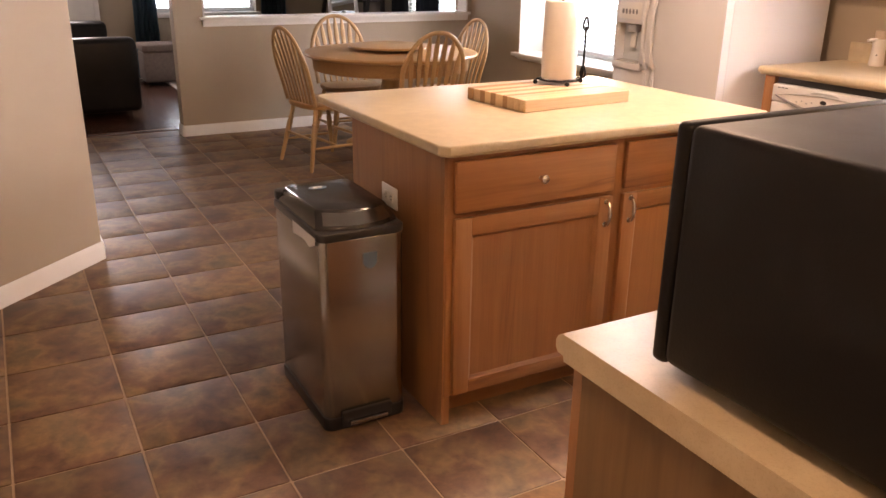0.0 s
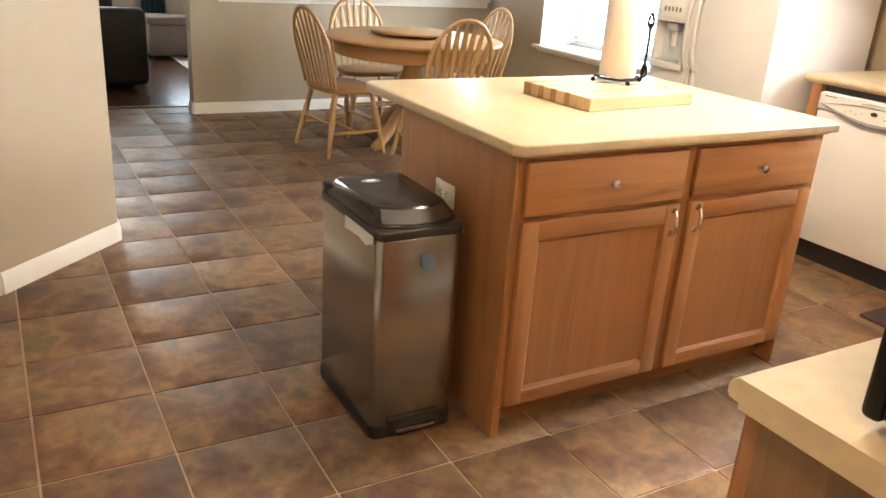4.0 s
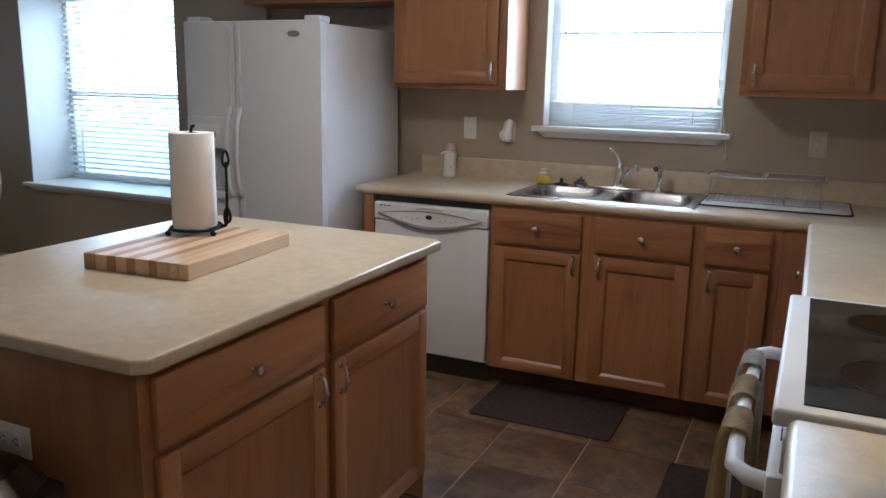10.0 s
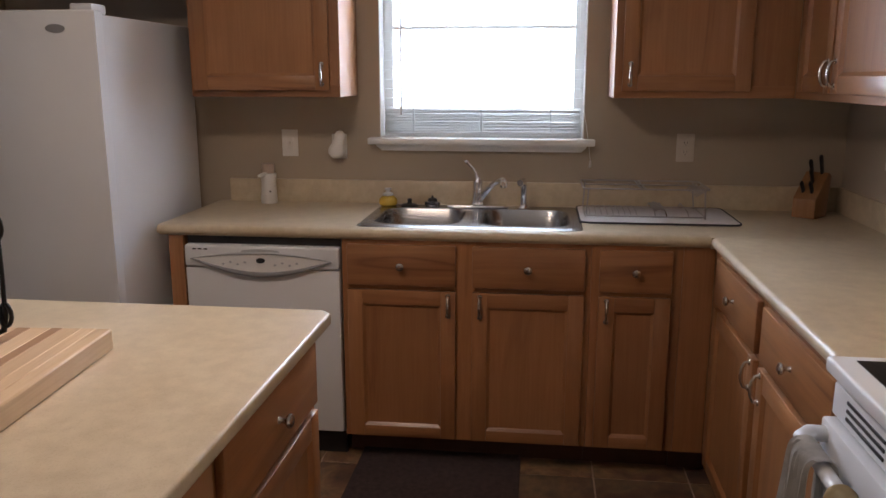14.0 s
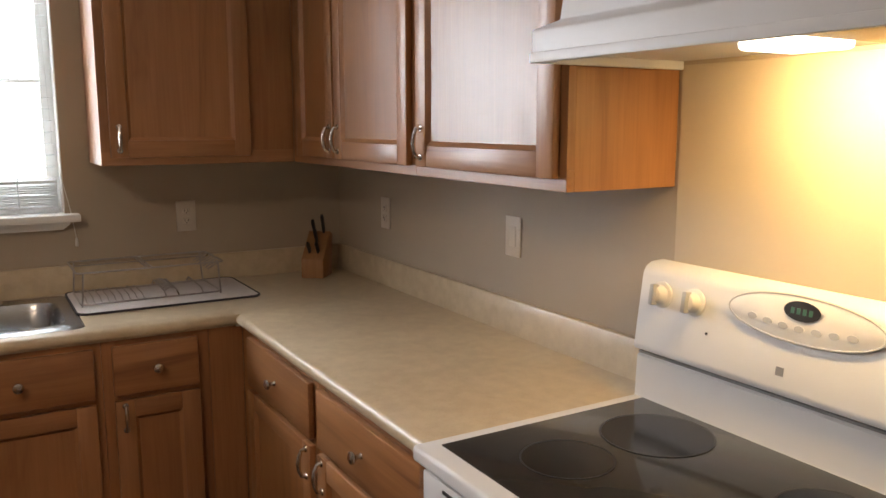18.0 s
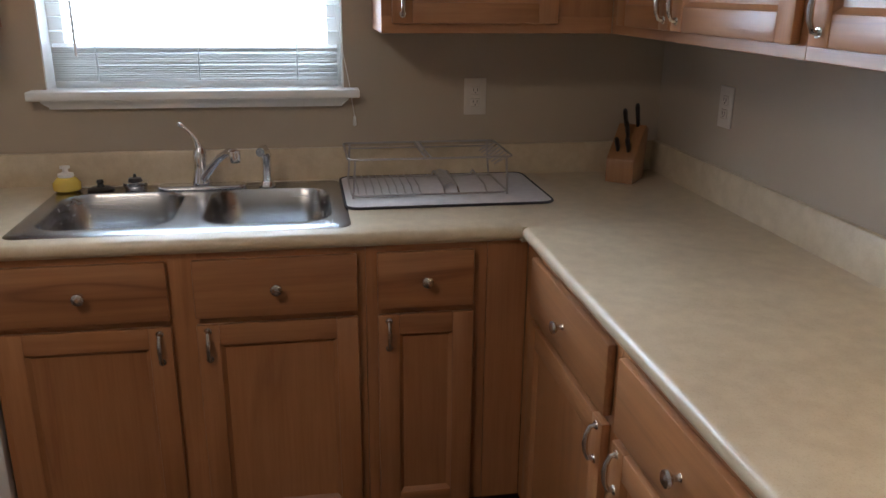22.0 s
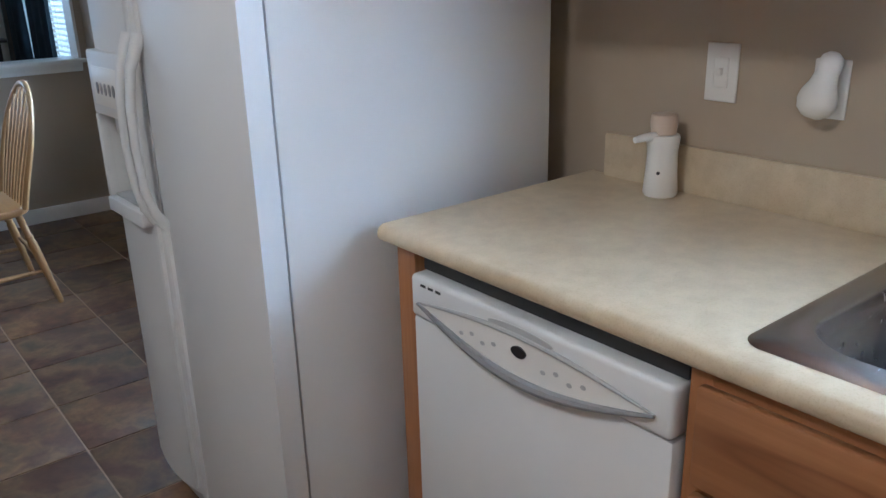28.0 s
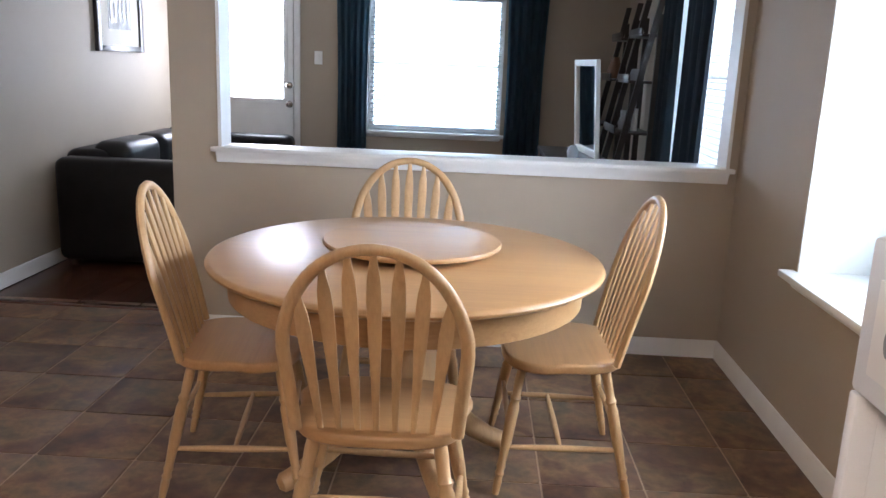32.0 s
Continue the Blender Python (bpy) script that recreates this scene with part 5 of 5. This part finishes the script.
def lid_plan(hw, back, side, mid, n=14):
    """The lid's outline: a straight back at y back, and a front that bows out from y side to y mid."""
    front = [(-hw + 2 * hw * k / n, mid + (side - mid) * abs(2 * k / n - 1) ** 2.2) for k in range(n + 1)]
    return front + [(hw, back - 0.015), (hw - 0.015, back), (-hw + 0.015, back), (-hw, back - 0.015)]


t = bmesh.new()
rings = [[t.verts.new((x, y, z)) for x, y in lid_plan(*p)] for p, z in (((0.130, 0.186, -0.170, -0.213), 0.652), ((0.128, 0.184, -0.168, -0.211), 0.662), ((0.112, 0.170, -0.120, -0.168), 0.697), ((0.106, 0.165, -0.110, -0.158), 0.702), ((0.060, 0.12, -0.06, -0.09), 0.707))]
for a, c in zip(rings, rings[1:]):
    for k in range(len(a)):
        t.faces.new((a[k], a[(k + 1) % len(a)], c[(k + 1) % len(a)], c[k]))
t.faces.new(rings[-1])
bmesh.ops.recalc_face_normals(t, faces=t.faces[:])
lid = part("lid", t, lid_gloss, tc, "glossy dark lid with a bowed front")
t = bmesh.new()
lo = [t.verts.new((x, y - 0.0025, 0.665)) for x, y in lid_plan(0.1265, 0.18, -0.164, -0.2075)[1:14]]
up = [t.verts.new((x, y - 0.0025, 0.694)) for x, y in lid_plan(0.1135, 0.17, -0.125, -0.1715)[1:14]]
for k in range(12):
    t.faces.new((lo[k], lo[k + 1], up[k + 1], up[k]))
bmesh.ops.solidify(t, geom=t.faces[:], thickness=0.0015)
bmesh.ops.recalc_face_normals(t, faces=t.faces[:])
part("lid_plate", t, can_steel, lid, "brushed steel lid front")
part("lid_sticker", slab(ellipse(-0.03, 0.075, 0.030, 0.018), 0.706, 0.7085), blue_badge, lid, "blue and white round sticker")
part("sticker_print", box(-0.044, -0.016, 0.069, 0.081, 0.7085, 0.710), plastic_white, lid)
part("hinge_block", slab(rounded(-0.134, 0.134, 0.165, 0.222, 0.02), 0.652, 0.682, 0.006), plastic_black, tc)
part("rear_spine", box(0.128, 0.152, -0.17, 0.215, 0.0, 0.64, 0.008), plastic_black, tc)
part("front_badge", moved(slab([(-0.022, 0.025), (0.022, 0.025), (0.022, -0.008), (0.012, -0.022), (0, -0.027), (-0.012, -0.022), (-0.022, -0.008)], 0, 0.003), pose(0.020, -0.219, 0.553, 90, 0, 0)), blue_badge, tc, "slate blue shield badge")
pd = part("pedal_recess", box(-0.085, 0.085, -0.228, -0.20, 0.012, 0.062, 0.006), plastic_black, tc)
part("pedal", box(-0.065, 0.065, -0.242, -0.226, 0.018, 0.032, 0.004), can_steel, pd)
bag = bmesh.new()
pts = [(-0.142, -0.20 + 0.05 * k, 0.630 - 0.022 * abs(math.sin(k * 1.3)) - 0.012) for k in range(5)]
for a, c in zip(pts, pts[1:]):
    vs = [bag.verts.new(p) for p in (a, c, (c[0], c[1], 0.638), (a[0], a[1], 0.638))]
    bag.faces.new(vs)
part("bag_edge", bag, plain("white_bin_bag", (0.6, 0.6, 0.6), 0.35), tc, "white bin bag edge showing under the rim")

for nm, x0, x1, y0, y1, lb in (("floor_mat", -0.955, -0.495, 1.275, 1.895, "dark brown floor mat in front of the sink"), ("floor_mat", -1.76, -1.03, 0.70, 1.02, "dark brown floor mat in front of the range")):
    solid(nm, slab(rounded(x0, x1, y0, y1, 0.02), 0.0, 0.010, 0.003), rug_brown, lb, "mat", "kitchen floor mats")

# ceiling lights: the kitchen's, and an unseen one added to light the entry
for x, y, s in ((-2.00, 2.05, 0.46), (-3.85, -0.30, 0.36)):
    cl = thing("ceiling_light", pose(x, y, H), "unseen flush square ceiling light with a warm glow", "ceiling light", "ceiling lights")
    part("housing", box(-s / 2, s / 2, -s / 2, s / 2, -0.085, 0.0, 0.01), trim_white, cl)

# ---- dining set ----


def turned(p, q, prof, seg=12, into=None):
    """A turned rod from p to q; prof: (share of the length, radius)."""
    p, q = Vector(p), Vector(q)
    d = q - p
    rot = d.to_track_quat("Z", "Y").to_matrix().to_4x4()
    return lathe([(0, 0)] + [(r, s * d.length) for s, r in prof] + [(0, d.length)], seg, Matrix.Translation(p) @ rot, into)


LEG = [(0, 0.011), (0.10, 0.014), (0.14, 0.012), (0.16, 0.016), (0.19, 0.012), (0.22, 0.016), (0.25, 0.013), (0.45, 0.018), (0.68, 0.019), (0.72, 0.014), (0.75, 0.019), (0.78, 0.014), (0.92, 0.016), (1, 0.014)]
ROD = [(0, 0.007), (0.2, 0.009), (0.5, 0.011), (0.8, 0.009), (1, 0.007)]


def chair(m):
    """an arrow-back chair; its back stands at local +y."""
    c = thing("dining_chair", m, "pale wooden arrow-back dining chair at the round table", "chair", "chairs round the table")
    out = []
    for k in range(40):
        a = 2 * math.pi * k / 40
        x, y = math.cos(a), math.sin(a)
        wid = 0.205 if y < 0 else 0.188
        out.append((wid * math.copysign(abs(x) ** 0.62, x), 0.200 * math.copysign(abs(y) ** 0.62, y)))
    t = slab(out, 0.415, 0.450, 0.010, 3)
    part("seat", t, pine_x, c)
    for sx in (-1, 1):
        part("leg", turned((sx * 0.205, -0.205, 0.0), (sx * 0.140, -0.135, 0.418), LEG), pine_z, c)
        part("leg", turned((sx * 0.195, 0.225, 0.0), (sx * 0.135, 0.135, 0.418), LEG), pine_z, c)
        part("stretcher", turned((sx * 0.183, -0.175, 0.155), (sx * 0.172, 0.188, 0.155), ROD), pine_z, c)
    part("stretcher", turned((-0.177, 0.0, 0.158), (0.177, 0.0, 0.158), ROD), pine_z, c)
    part("stretcher", turned((-0.175, -0.17, 0.215), (0.175, -0.17, 0.215), ROD), pine_z, c)
    part("stretcher", turned((-0.165, 0.185, 0.215), (0.165, 0.185, 0.215), ROD), pine_z, c)
    top, lean = 0.952, 0.125
    pts = []
    for k in range(33):
        a = math.pi * (k / 32)
        s = math.sin(a)
        x = 0.200 * math.cos(a) * (1.0 if s > 0.35 else 0.86 + 0.14 * s / 0.35)
        z = 0.445 + (top - 0.445) * s ** 0.62
        pts.append((x, 0.160 + lean * ((z - 0.445) / 0.48) ** 1.1, z))
    part("bow", tube(pts, 0.0145, 10, flat=0.85), pine_z, c)
    for k in range(7):
        u = (k - 3) / 3
        xb, xt = 0.118 * u, 0.150 * u
        zt = 0.445 + (top - 0.448) * math.sqrt(max(0.05, 1 - (xt / 0.2) ** 2)) ** 0.62
        prof = [(0.0, 0.006), (0.20, 0.008), (0.40, 0.0105), (0.58, 0.0135), (0.74, 0.0150), (0.86, 0.013), (0.94, 0.008), (1.0, 0.006)]
        ps, rs = [], []
        for s, r in prof:
            z = 0.445 + s * (zt - 0.445)
            ps.append((xb + (xt - xb) * s, 0.160 + lean * ((z - 0.445) / 0.48) ** 1.1, z))
            rs.append(r)
        t = bmesh.new()
        rings = []
        for (x, y, z), r in zip(ps, rs):
            rings.append([t.verts.new(v) for v in ((x - r, y - 0.004, z), (x - r * 0.6, y - 0.0065, z), (x + r * 0.6, y - 0.0065, z), (x + r, y - 0.004, z), (x + r, y + 0.004, z), (x + r * 0.6, y + 0.0065, z), (x - r * 0.6, y + 0.0065, z), (x - r, y + 0.004, z))])
        for a, b in zip(rings, rings[1:]):
            for i in range(8):
                t.faces.new((a[i], a[(i + 1) % 8], b[(i + 1) % 8], b[i]))
        t.faces.new(rings[0])
        t.faces.new(rings[-1])
        bmesh.ops.recalc_face_normals(t, faces=t.faces[:])
        part("spindle", t, pine_z, c)
    for ob in c.children:
        for v in ob.data.vertices:
            v.co.x *= 1.2
    return c


TX, TY = -1.475, 5.20
first = chair(pose(-1.490, 4.735, 0, 0, 0, 180))
copy_thing(first, pose(-2.014, 5.204, 0, 0, 0, 98))
copy_thing(first, pose(-0.955, 5.335, 0, 0, 0, -89))
copy_thing(first, pose(-1.54, 5.82, 0, 0, 0, 2))

tb = thing("dining_table", pose(TX, TY, 0), "round pale wooden pedestal dining table", "table")
TR = 0.625
part("tabletop", lathe([(0, 0.735), (TR - 0.03, 0.735), (TR - 0.012, 0.738), (TR, 0.746), (TR + 0.002, 0.753), (TR - 0.003, 0.761), (TR - 0.014, 0.765), (0, 0.765)], 72), pine_x, tb)
part("apron", lathe([(TR - 0.085, 0.645), (TR - 0.075, 0.640), (TR - 0.065, 0.645), (TR - 0.060, 0.735), (TR - 0.085, 0.735), (TR - 0.085, 0.645)], 64), pine_x, tb)
part("pedestal", lathe([(0, 0.16), (0.085, 0.16), (0.095, 0.20), (0.075, 0.24), (0.095, 0.28), (0.115, 0.36), (0.105, 0.45), (0.075, 0.52), (0.065, 0.56), (0.085, 0.60), (0.105, 0.63), (0.14, 0.66), (0.14, 0.734), (0, 0.734)], 32), pine_z, tb)
for a in (28, 118, 208, 298):
    ca, sa = math.cos(radians(a)), math.sin(radians(a))
    pts = [(0.05, 0.24), (0.12, 0.235), (0.19, 0.19), (0.26, 0.125), (0.33, 0.075), (0.385, 0.046), (0.41, 0.038), (0.425, 0.034)]
    t = tube([(r * ca, r * sa, z) for r, z in pts], [0.050, 0.050, 0.046, 0.042, 0.038, 0.038, 0.036, 0.018], 10, flat=0.9)
    part("curved_foot", t, pine_z, tb)
ls = thing("lazy_susan", pose(TX + 0.01, TY + 0.06, 0.765), "round pale wooden lazy susan turntable on the table", "turntable")
part("plate", lathe([(0, 0.018), (0.275, 0.018), (0.290, 0.022), (0.292, 0.030), (0.288, 0.036), (0.272, 0.038), (0, 0.038)], 56), pine_x, ls)
part("swivel_base", lathe([(0, 0), (0.13, 0), (0.13, 0.017), (0, 0.017)], 32), plastic_black, ls)

# ---- living room ----
so = thing("sofa", pose(-3.93, 7.56, 0), "black tufted leather sofa along the hall wall", "sofa")
part("base", box(0.02, 1.00, 0.16, 2.04, 0.05, 0.27, 0.03, 3), leather, so)
for y in (0.0, 2.02):
    part("arm", box(0.02, 1.06, y, y + 0.20, 0.04, 0.70, 0.06, 4), leather, so)
part("back", box(0.01, 0.30, 0.16, 2.06, 0.10, 0.74, 0.07, 4), leather, so)
for k in range(3):
    y0 = 0.205 + k * 0.605
    part("seat_cushion", box(0.28, 1.03, y0, y0 + 0.595, 0.27, 0.42, 0.05, 4), leather, so)
    cu = part("back_cushion", box(0.16, 0.42, y0 + 0.01, y0 + 0.585, 0.40, 0.79, 0.08, 4), leather, so)
    for j in range(3):
        part("tuft_button", lathe([(0, 0.006), (0.012, 0.004), (0.014, 0)], 10, pose(0.42, y0 + 0.12 + 0.18 * j, 0.60, 0, 90, 0)), leather, cu)
for x in (0.10, 0.94):
    for y in (0.08, 2.12):
        part("foot", lathe([(0.03, 0), (0.03, 0.045), (0, 0.045)], 12, pose(x, y, 0)), dark_wood, so)
solid("area_rug", slab(rounded(-2.30, -0.95, 8.30, 9.72, 0.03), -0.005, 0.008, 0.003), pale_rug, "pale grey rectangular rug on the dark wood floor", "rug")
om = thing("ottoman", pose(-2.55, 9.42, 0.0), "grey-taupe upholstered cube ottoman under the living-room window", "ottoman")
part("body", box(0.0, 0.44, 0.0, 0.40, 0.03, 0.36, 0.02, 3), ottoman_cloth, om)
part("lid", box(-0.008, 0.448, -0.008, 0.408, 0.362, 0.45, 0.025, 3), ottoman_cloth, om)
for x in (0.05, 0.39):
    for y in (0.05, 0.35):
        part("foot", lathe([(0.02, 0), (0.022, 0.03), (0, 0.03)], 10, pose(x, y, 0)), dark_wood, om)

pc = thing("framed_picture", pose(-3.97, 9.12, 1.355, 0, 0, 90), "black-framed picture with a cream mat on the wall", "picture")
bm = box(-0.76, -0.70, -0.028, 0, 0, 0.62, 0.004)
box(-0.04, 0.02, -0.028, 0, 0, 0.62, 0.004, into=bm)
box(-0.70, -0.04, -0.028, 0, 0, 0.04, 0.004, into=bm)
box(-0.70, -0.04, -0.028, 0, 0.58, 0.62, 0.004, into=bm)
part("frame", moved(bm, pose(0.0, 0, 0)), plastic_black, pc)
part("mat", box(-0.70, -0.04, -0.012, -0.002, 0.04, 0.58), mat_board, pc)
part("print", box(-0.56, -0.18, -0.014, -0.0125, 0.16, 0.46), print_grey, pc)
for k in range(5):
    part("print_shape", box(-0.52 + 0.07 * k, -0.495 + 0.07 * k, -0.016, -0.0145, 0.20 + 0.01 * (k % 3), 0.40 - 0.015 * (k % 2)), dark_mark, pc)


def curtain(m, w, h, label, seed, look_of=None):
    rnd = random.Random(seed)
    c = thing("curtain", m, label, "curtain", "slate blue curtains")
    t = bmesh.new()
    cols, rows = 44, 10
    grid = []
    ph = [rnd.uniform(0, 6.28) for _ in range(3)]
    for j in range(rows + 1):
        z = h * j / rows
        am = 0.016 + 0.016 * (1 - j / rows)
        row = []
        for i in range(cols + 1):
            u = i / cols
            y = am * math.sin(u * 31 + ph[0]) + 0.4 * am * math.sin(u * 13 + ph[1] + z)
            sq = 1 - 0.14 * math.sin(math.pi * j / rows)
            row.append(t.verts.new((w * (0.5 + (u - 0.5) * sq), y, z)))
        grid.append(row)
    for a, b in zip(grid, grid[1:]):
        for i in range(cols):
            t.faces.new((a[i], a[i + 1], b[i + 1], b[i]))
    bmesh.ops.solidify(t, geom=t.faces[:], thickness=0.002)
    part("cloth", t, look_of or curtain_cloth, c)
    return c


curtain(pose(-2.55, 9.90, 0.02), 0.30, 2.02, "slate blue curtain panel hanging beside the living-room window", 1)
curtain(pose(-1.06, 9.90, 0.02), 0.36, 2.02, "slate blue curtain panel hanging beside the living-room window", 2)
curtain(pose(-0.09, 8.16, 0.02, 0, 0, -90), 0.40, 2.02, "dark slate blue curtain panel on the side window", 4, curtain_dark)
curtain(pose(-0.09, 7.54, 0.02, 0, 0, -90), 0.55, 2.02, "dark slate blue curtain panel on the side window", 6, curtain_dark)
for nm, p, q in (("curtain_rod", (-2.66, 9.90, 2.05), (-0.68, 9.90, 2.05)), ("curtain_rod", (-0.09, 6.75, 2.05), (-0.09, 8.50, 2.05))):
    cr = thing(nm, HERE, "thin black curtain rod on brackets above a window", "curtain rod", "curtain rods")
    part("rod", tube([p, q], 0.011, 10), black_iron, cr)
    for e in (p, q):
        part("finial", lathe([(0, -0.024), (0.018, -0.016), (0.024, 0), (0.018, 0.016), (0, 0.024)], 14, pose(*e)), black_iron, cr)
        wx = (e[0], 10.0) if nm and p[1] == q[1] else (0.0, e[1])
        part("bracket", tube([(e[0], e[1], e[2]), (wx[0], wx[1], e[2] + 0.0)], 0.006, 6), black_iron, cr)


def ladder_shelf(m, label):
    """A leaning shelf; local -y is the front, the wall is at local y 0."""
    s = thing("ladder_shelf", m, label, "shelf", "ladder shelves")
    for x in (0.0, 0.50):
        part("side_rail", prism([(-0.42, 0.0), (-0.375, 0.0), (-0.005, 1.88), (-0.045, 1.88)], "x", x, x + 0.032), dark_wood, s)
        part("rear_leg", prism([(-0.06, 0.0), (-0.012, 0.0), (-0.012, 1.75), (-0.045, 1.75)], "x", x + 0.002, x + 0.030), dark_wood, s)
    for k, (z, d) in enumerate(((0.18, 0.40), (0.55, 0.33), (0.92, 0.26), (1.28, 0.19), (1.60, 0.13))):
        tr = part("tray", box(0.034, 0.498, -0.02 - d, -0.014, z, z + 0.018, 0.002), dark_wood, s)
        part("tray_lip", box(0.034, 0.498, -0.024 - d, -0.012 - d, z + 0.018, z + 0.06, 0.002), dark_wood, tr)
    return s


ladder_shelf(pose(-0.02, 8.98, 0, 0, 0, -90), "black-brown leaning ladder shelf with a few ornaments")
ladder_shelf(pose(-0.02, 9.80, 0, 0, 0, -90), "black-brown leaning ladder shelf in the living-room corner")
cnv = thing("media_console", pose(-0.69, 8.00, 0), "low black-brown console under the framed mirror", "console")
part("top", box(-0.10, 0.32, -0.30, 1.08, 0.735, 0.762, 0.003), dark_wood, cnv)
for x in (-0.08, 0.28):
    for y in (-0.28, 1.04):
        part("leg", box(x - 0.0, x + 0.03, y, y + 0.03, 0.0, 0.735, 0.002), dark_wood, cnv)
part("shelf", box(-0.08, 0.30, -0.27, 1.06, 0.20, 0.22, 0.002), dark_wood, cnv)
mr = thing("framed_mirror", pose(-0.49, 8.94, 0.763, 4, 0, -84), "white-framed rectangular mirror leaning on the console", "mirror")
bm = box(0, 0.045, -0.03, 0, 0, 0.67, 0.004)
box(0.625, 0.67, -0.03, 0, 0, 0.67, 0.004, into=bm)
box(0.045, 0.625, -0.03, 0, 0, 0.045, 0.004, into=bm)
box(0.045, 0.625, -0.03, 0, 0.625, 0.67, 0.004, into=bm)
part("frame", bm, trim_white, mr)
part("glass", box(0.045, 0.625, -0.014, -0.006, 0.045, 0.625), mirror_mat, mr)
part("backing", box(0.01, 0.66, -0.005, 0.0, 0.01, 0.66), dark_wood, mr)


def vase(m, prof, material, label):
    solid("vase", lathe(prof, 20), material, label, "vase", "shelf ornaments", m)


glassy = plain("smoky_glass", (0.35, 0.37, 0.38), 0.12, var=0.1, bump=0.0)
vase(pose(-0.20, 8.75, 0.939), [(0, 0), (0.03, 0), (0.035, 0.05), (0.02, 0.10), (0.024, 0.14), (0, 0.14)], glassy, "small smoky glass vase on the ladder shelf")
vase(pose(-0.14, 8.62, 0.939), [(0, 0), (0.022, 0), (0.022, 0.16), (0, 0.16)], plastic_white, "white candle holder on the ladder shelf")
vase(pose(-0.13, 8.75, 1.299), [(0, 0), (0.04, 0.0), (0.05, 0.04), (0.035, 0.08), (0, 0.085)], glassy, "round smoky glass bowl on the ladder shelf")
vase(pose(-0.16, 9.55, 1.299), [(0, 0), (0.05, 0.0), (0.065, 0.06), (0.04, 0.13), (0.03, 0.17), (0, 0.17)], plain("brown_glazed_pot", (0.20, 0.11, 0.07), 0.2), "brown glazed pot on the corner ladder shelf")
vase(pose(-0.61, 8.25, 0.763), [(0, 0), (0.035, 0.0), (0.04, 0.05), (0.02, 0.09), (0, 0.09)], glassy, "small glass jar on the console")

# ---- floor tiles ----
T, GX, GY, GAP = 0.347, -3.777, 2.044, 0.0065
hw = T / 2 - GAP / 2
tile_meshes = []
for k in range(6):
    rnd = random.Random(40 + k)
    t = bmesh.new()
    ring = rounded(-hw, hw, -hw, hw, 0.004, 1)
    lo = [t.verts.new((x, y, -0.004)) for x, y in ring]
    mid = [t.verts.new((x, y, -0.0012)) for x, y in ring]
    up = [t.verts.new((x * 0.982, y * 0.982, rnd.uniform(-0.0002, 0.0004))) for x, y in ring]
    n = len(ring)
    for a, b in ((lo, mid), (mid, up)):
        for i in range(n):
            t.faces.new((a[i], a[(i + 1) % n], b[(i + 1) % n], b[i]))
    t.faces.new(up)
    tile_meshes.append(mesh_of("tile", t, tile_slate, 60))
floor_ob = bpy.data.objects["floor"]
rnd = random.Random(12)
single, rest = [], []
for i in range(-6, 13):
    for j in range(-14, 15):
        x, y = GX + (i + 0.5) * T, GY + (j + 0.5) * T
        if not (-4.60 < x < 0.15 and -2.66 < y < 6.90):
            continue
        if y < -0.15 and x > -1.85:
            continue
        if x < -4.38 and y > 2.2:
            continue
        hidden = (x > -0.45 and y < 3.6) or (-3.3 < x and y < 0.45) or (-2.75 < x < -1.95 and 1.95 < y < 2.2) or y < -2.0
        (rest if hidden or len(single) >= 300 else single).append((x, y))
for x, y in single:
    ob = new("tile", rnd.choice(tile_meshes))
    ob.parent = floor_ob
    ob.location, ob.rotation_euler = (x, y, rnd.uniform(-0.0004, 0.0004)), (0, 0, radians(90 * rnd.randrange(4)))
verts, faces = [], []
for x, y in rest:
    n = len(verts)
    x0, x1, y0, y1 = max(x - hw, -4.40), min(x + hw, 0.0), y - hw, min(y + hw, 6.77)
    verts += [(x0, y0, -0.004), (x1, y0, -0.004), (x1, y1, -0.004), (x0, y1, -0.004), (x0, y0, 0), (x1, y0, 0), (x1, y1, 0), (x0, y1, 0)]
    faces += [(n + 4, n + 5, n + 6, n + 7), (n, n + 1, n + 5, n + 4), (n + 1, n + 2, n + 6, n + 5), (n + 2, n + 3, n + 7, n + 6), (n + 3, n, n + 4, n + 7)]
me = bpy.data.meshes.new("hidden_tiles")
me.from_pydata(verts, [], faces)
me.materials.append(tile_slate)
ob = new("tile_rest", me)
ob.parent = floor_ob
tagged(ob, kind="stuff")
# planks of the living-room floor
fl = bpy.data.objects["floor_living"]
pm = mesh_of("plank", box(-0.045, 0.045, -0.6, 0.6, -0.005, 0.0, 0.0012, 1), floor_wood)
for i in range(39):
    for j in range(2):
        ob = new("plank", pm)
        ob.parent = fl
        ob.location = (-3.60 + 0.092 * i, 7.45 + 1.205 * j, 0)
